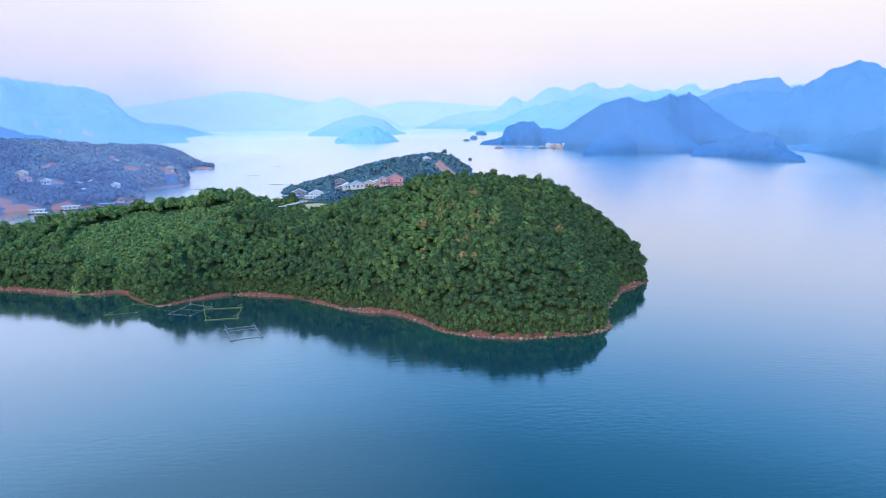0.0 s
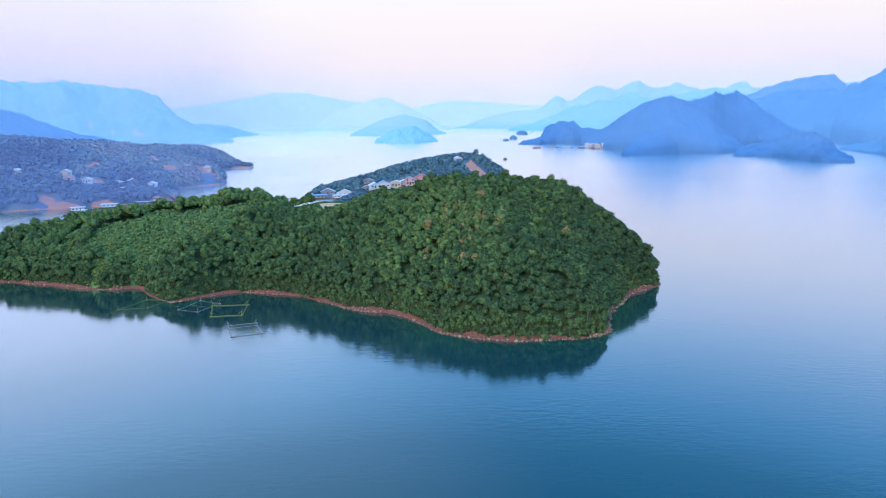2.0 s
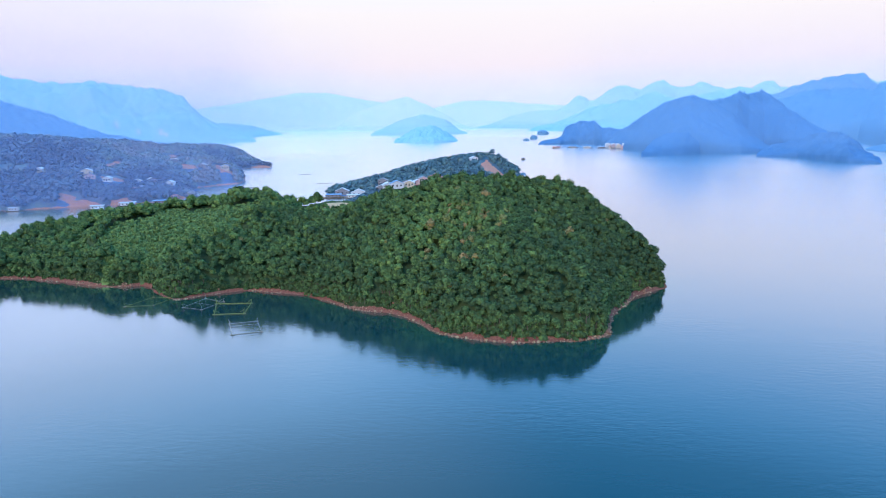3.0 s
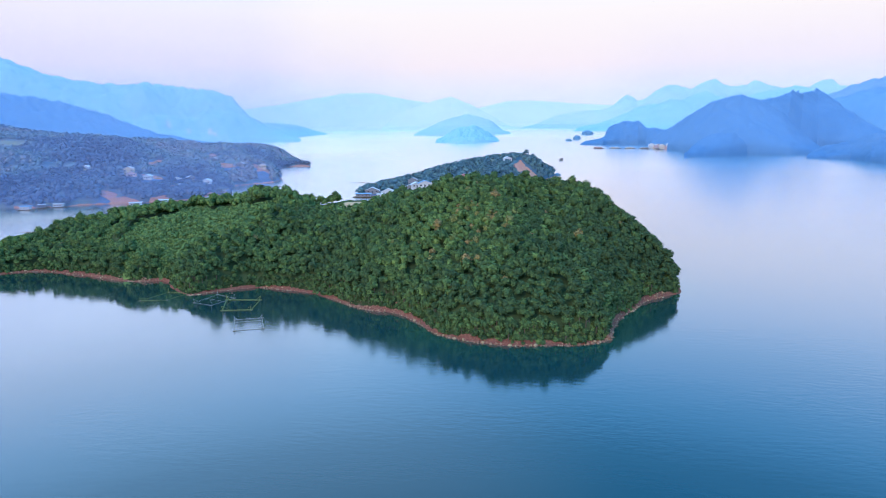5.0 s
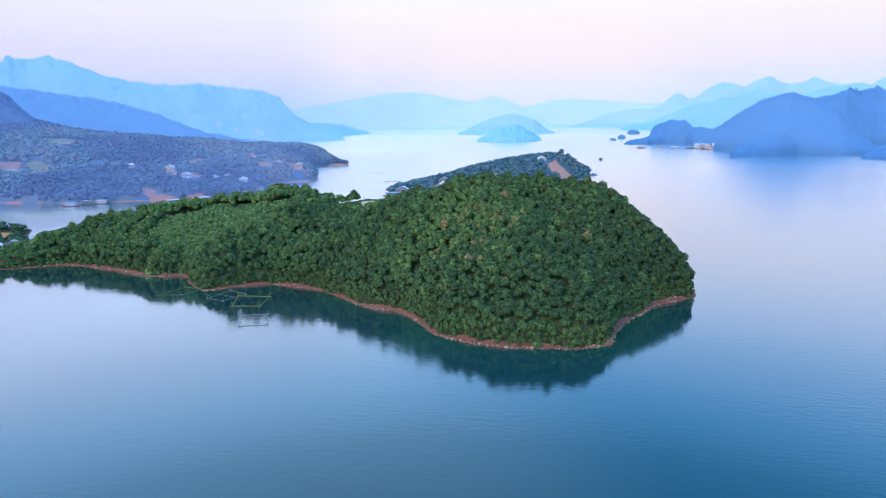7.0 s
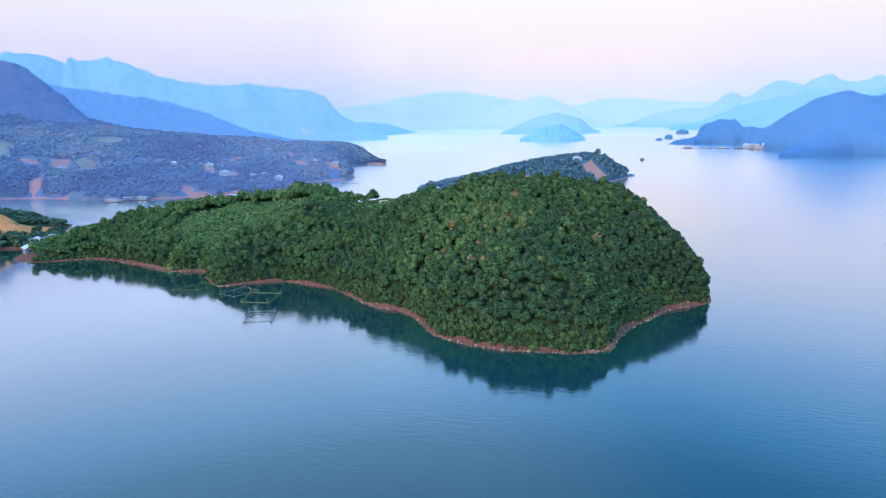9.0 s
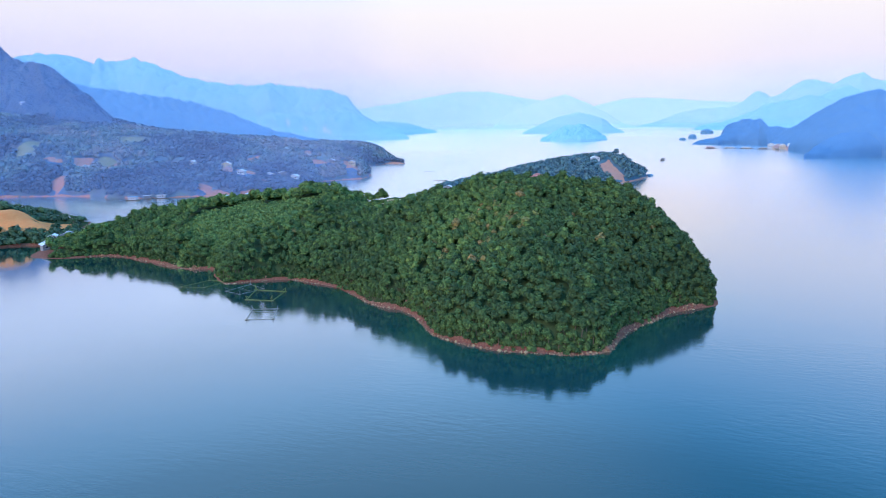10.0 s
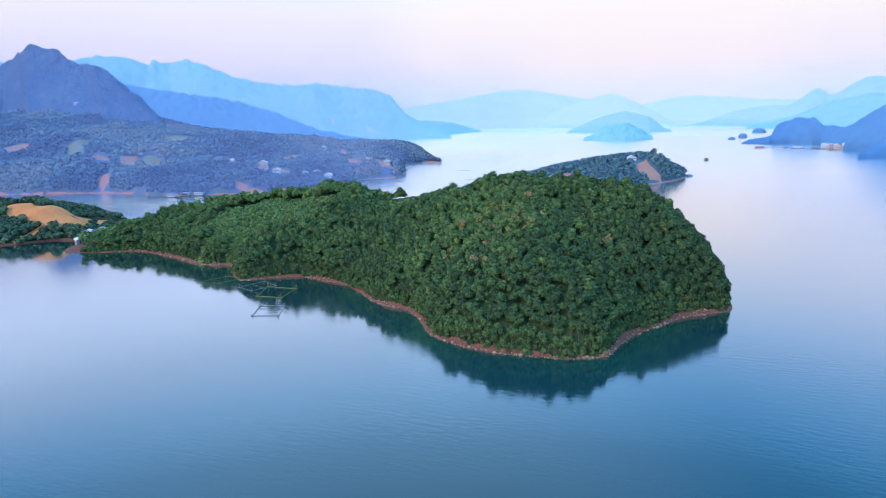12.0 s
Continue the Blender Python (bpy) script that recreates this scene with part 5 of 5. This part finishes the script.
for k, (x, y, h) in enumerate(((-303, 357, 6.5), (-299, 354, 7.2), (-306, 361, 5.8), (-312, 366, 6.2), (-318, 372, 5.0), (-296, 350, 6.0), (-326, 378, 4.6), (-291, 346, 5.0))):
    palm(x, y, on(SPIT, x, y), h, k)


def pylon(x, y, z, h):
    root = tagged(new("pylon"), "pale two-legged power pylon above the cutting", "pylon")
    root.location = (x, y, z)
    for px in (-1.6, 1.6):
        bm = bmesh.new()
        rod(bm, (px, 0, -1), (px, 0, h), 0.35, 0.22)
        part("leg", bm, W_WHITE, root)
    for pz in (0.55, 0.85):
        bm = bmesh.new()
        box(bm, (-2.2, -0.15, h * pz), (2.2, 0.15, h * pz + 0.3))
        part("arm", bm, W_WHITE, root)


pylon(-550, 635, on(VILLAGE, -550, 635), 16)


def rock_islet(x, y, w, h, seed, label):
    """A small wooded rock standing out of the lake."""
    bm = bmesh.new()
    bmesh.ops.create_icosphere(bm, subdivisions=4, radius=1.0)
    for v in bm.verts:
        n = noise.fractal(v.co * 2.2 + Vector((seed, 0, 0)), 1.0, 2.0, 4)
        r = 1 + 0.25 * n
        flat = v.co.normalized()
        v.co = Vector((flat.x * w * r, flat.y * w * 0.7 * r, (abs(flat.z) ** 0.7 * h * r if flat.z > 0 else flat.z * 2)))
    me = bpy.data.meshes.new("rock_islet")
    bm.to_mesh(me)
    bm.free()
    me.materials.append(F2)
    ob = new("rock_islet", me)
    ob.location = (x, y, 0)
    tagged(ob, label, "islet", "small rocks in the lake")


rock_islet(191, 1974, 9, 6, 1, "small dark wooded rock in the lake")
rock_islet(226, 2102, 12, 11, 2, "rounded wooded rock in the lake")
rock_islet(310, 2606, 22, 15, 3, "hazy wooded rock far out in the lake")
rock_islet(91, 832, 4, 2.2, 4, "low rock off the tip of the headland")


# ---- stones and stumps along the bank ----
def stones(name, seed, count):
    rng = np.random.default_rng(seed)
    bm = bmesh.new()
    bmesh.ops.create_icosphere(bm, subdivisions=1, radius=1.0)
    cv = np.array([q.co[:] for q in bm.verts])
    ct = np.array([[q.index for q in f.verts] for f in bm.faces])
    bm.free()
    ring = PENINSULA.ring
    i = rng.integers(0, int(len(ring) * 0.62), count)
    t = rng.uniform(0, 1, (count, 1))
    p = ring[i] * (1 - t) + ring[i + 1] * t + rng.normal(0, 0.8, (count, 2))
    rocky = fbm(p[:, 0], p[:, 1], 16, 2, 15) + 0.5 * np.exp(-((p[:, 0] - 40) / 30) ** 2)
    p = p[(rocky > -0.1) & (PENINSULA.dist(p[:, 0], p[:, 1]) > -0.5)]
    n = len(p)
    z = PENINSULA.height(p[:, 0], p[:, 1])
    s = rng.lognormal(-1.25, 0.4, (n, 1, 1)) * rng.uniform(0.6, 1.3, (n, 1, 3))
    v = cv[None] * s * rng.uniform(0.75, 1.2, (n, len(cv), 1)) + np.stack([p[:, 0], p[:, 1], z], -1)[:, None]
    f = (ct[None] + (np.arange(n) * len(cv))[:, None, None]).reshape(-1, 3)
    return new(name, mesh_from(name, v.reshape(-1, 3), [f], [M_STONE]))


tagged(stones("bank_stones", 5, 2600), "pale stones and rubble on the red bank", "stones", kind="stuff")
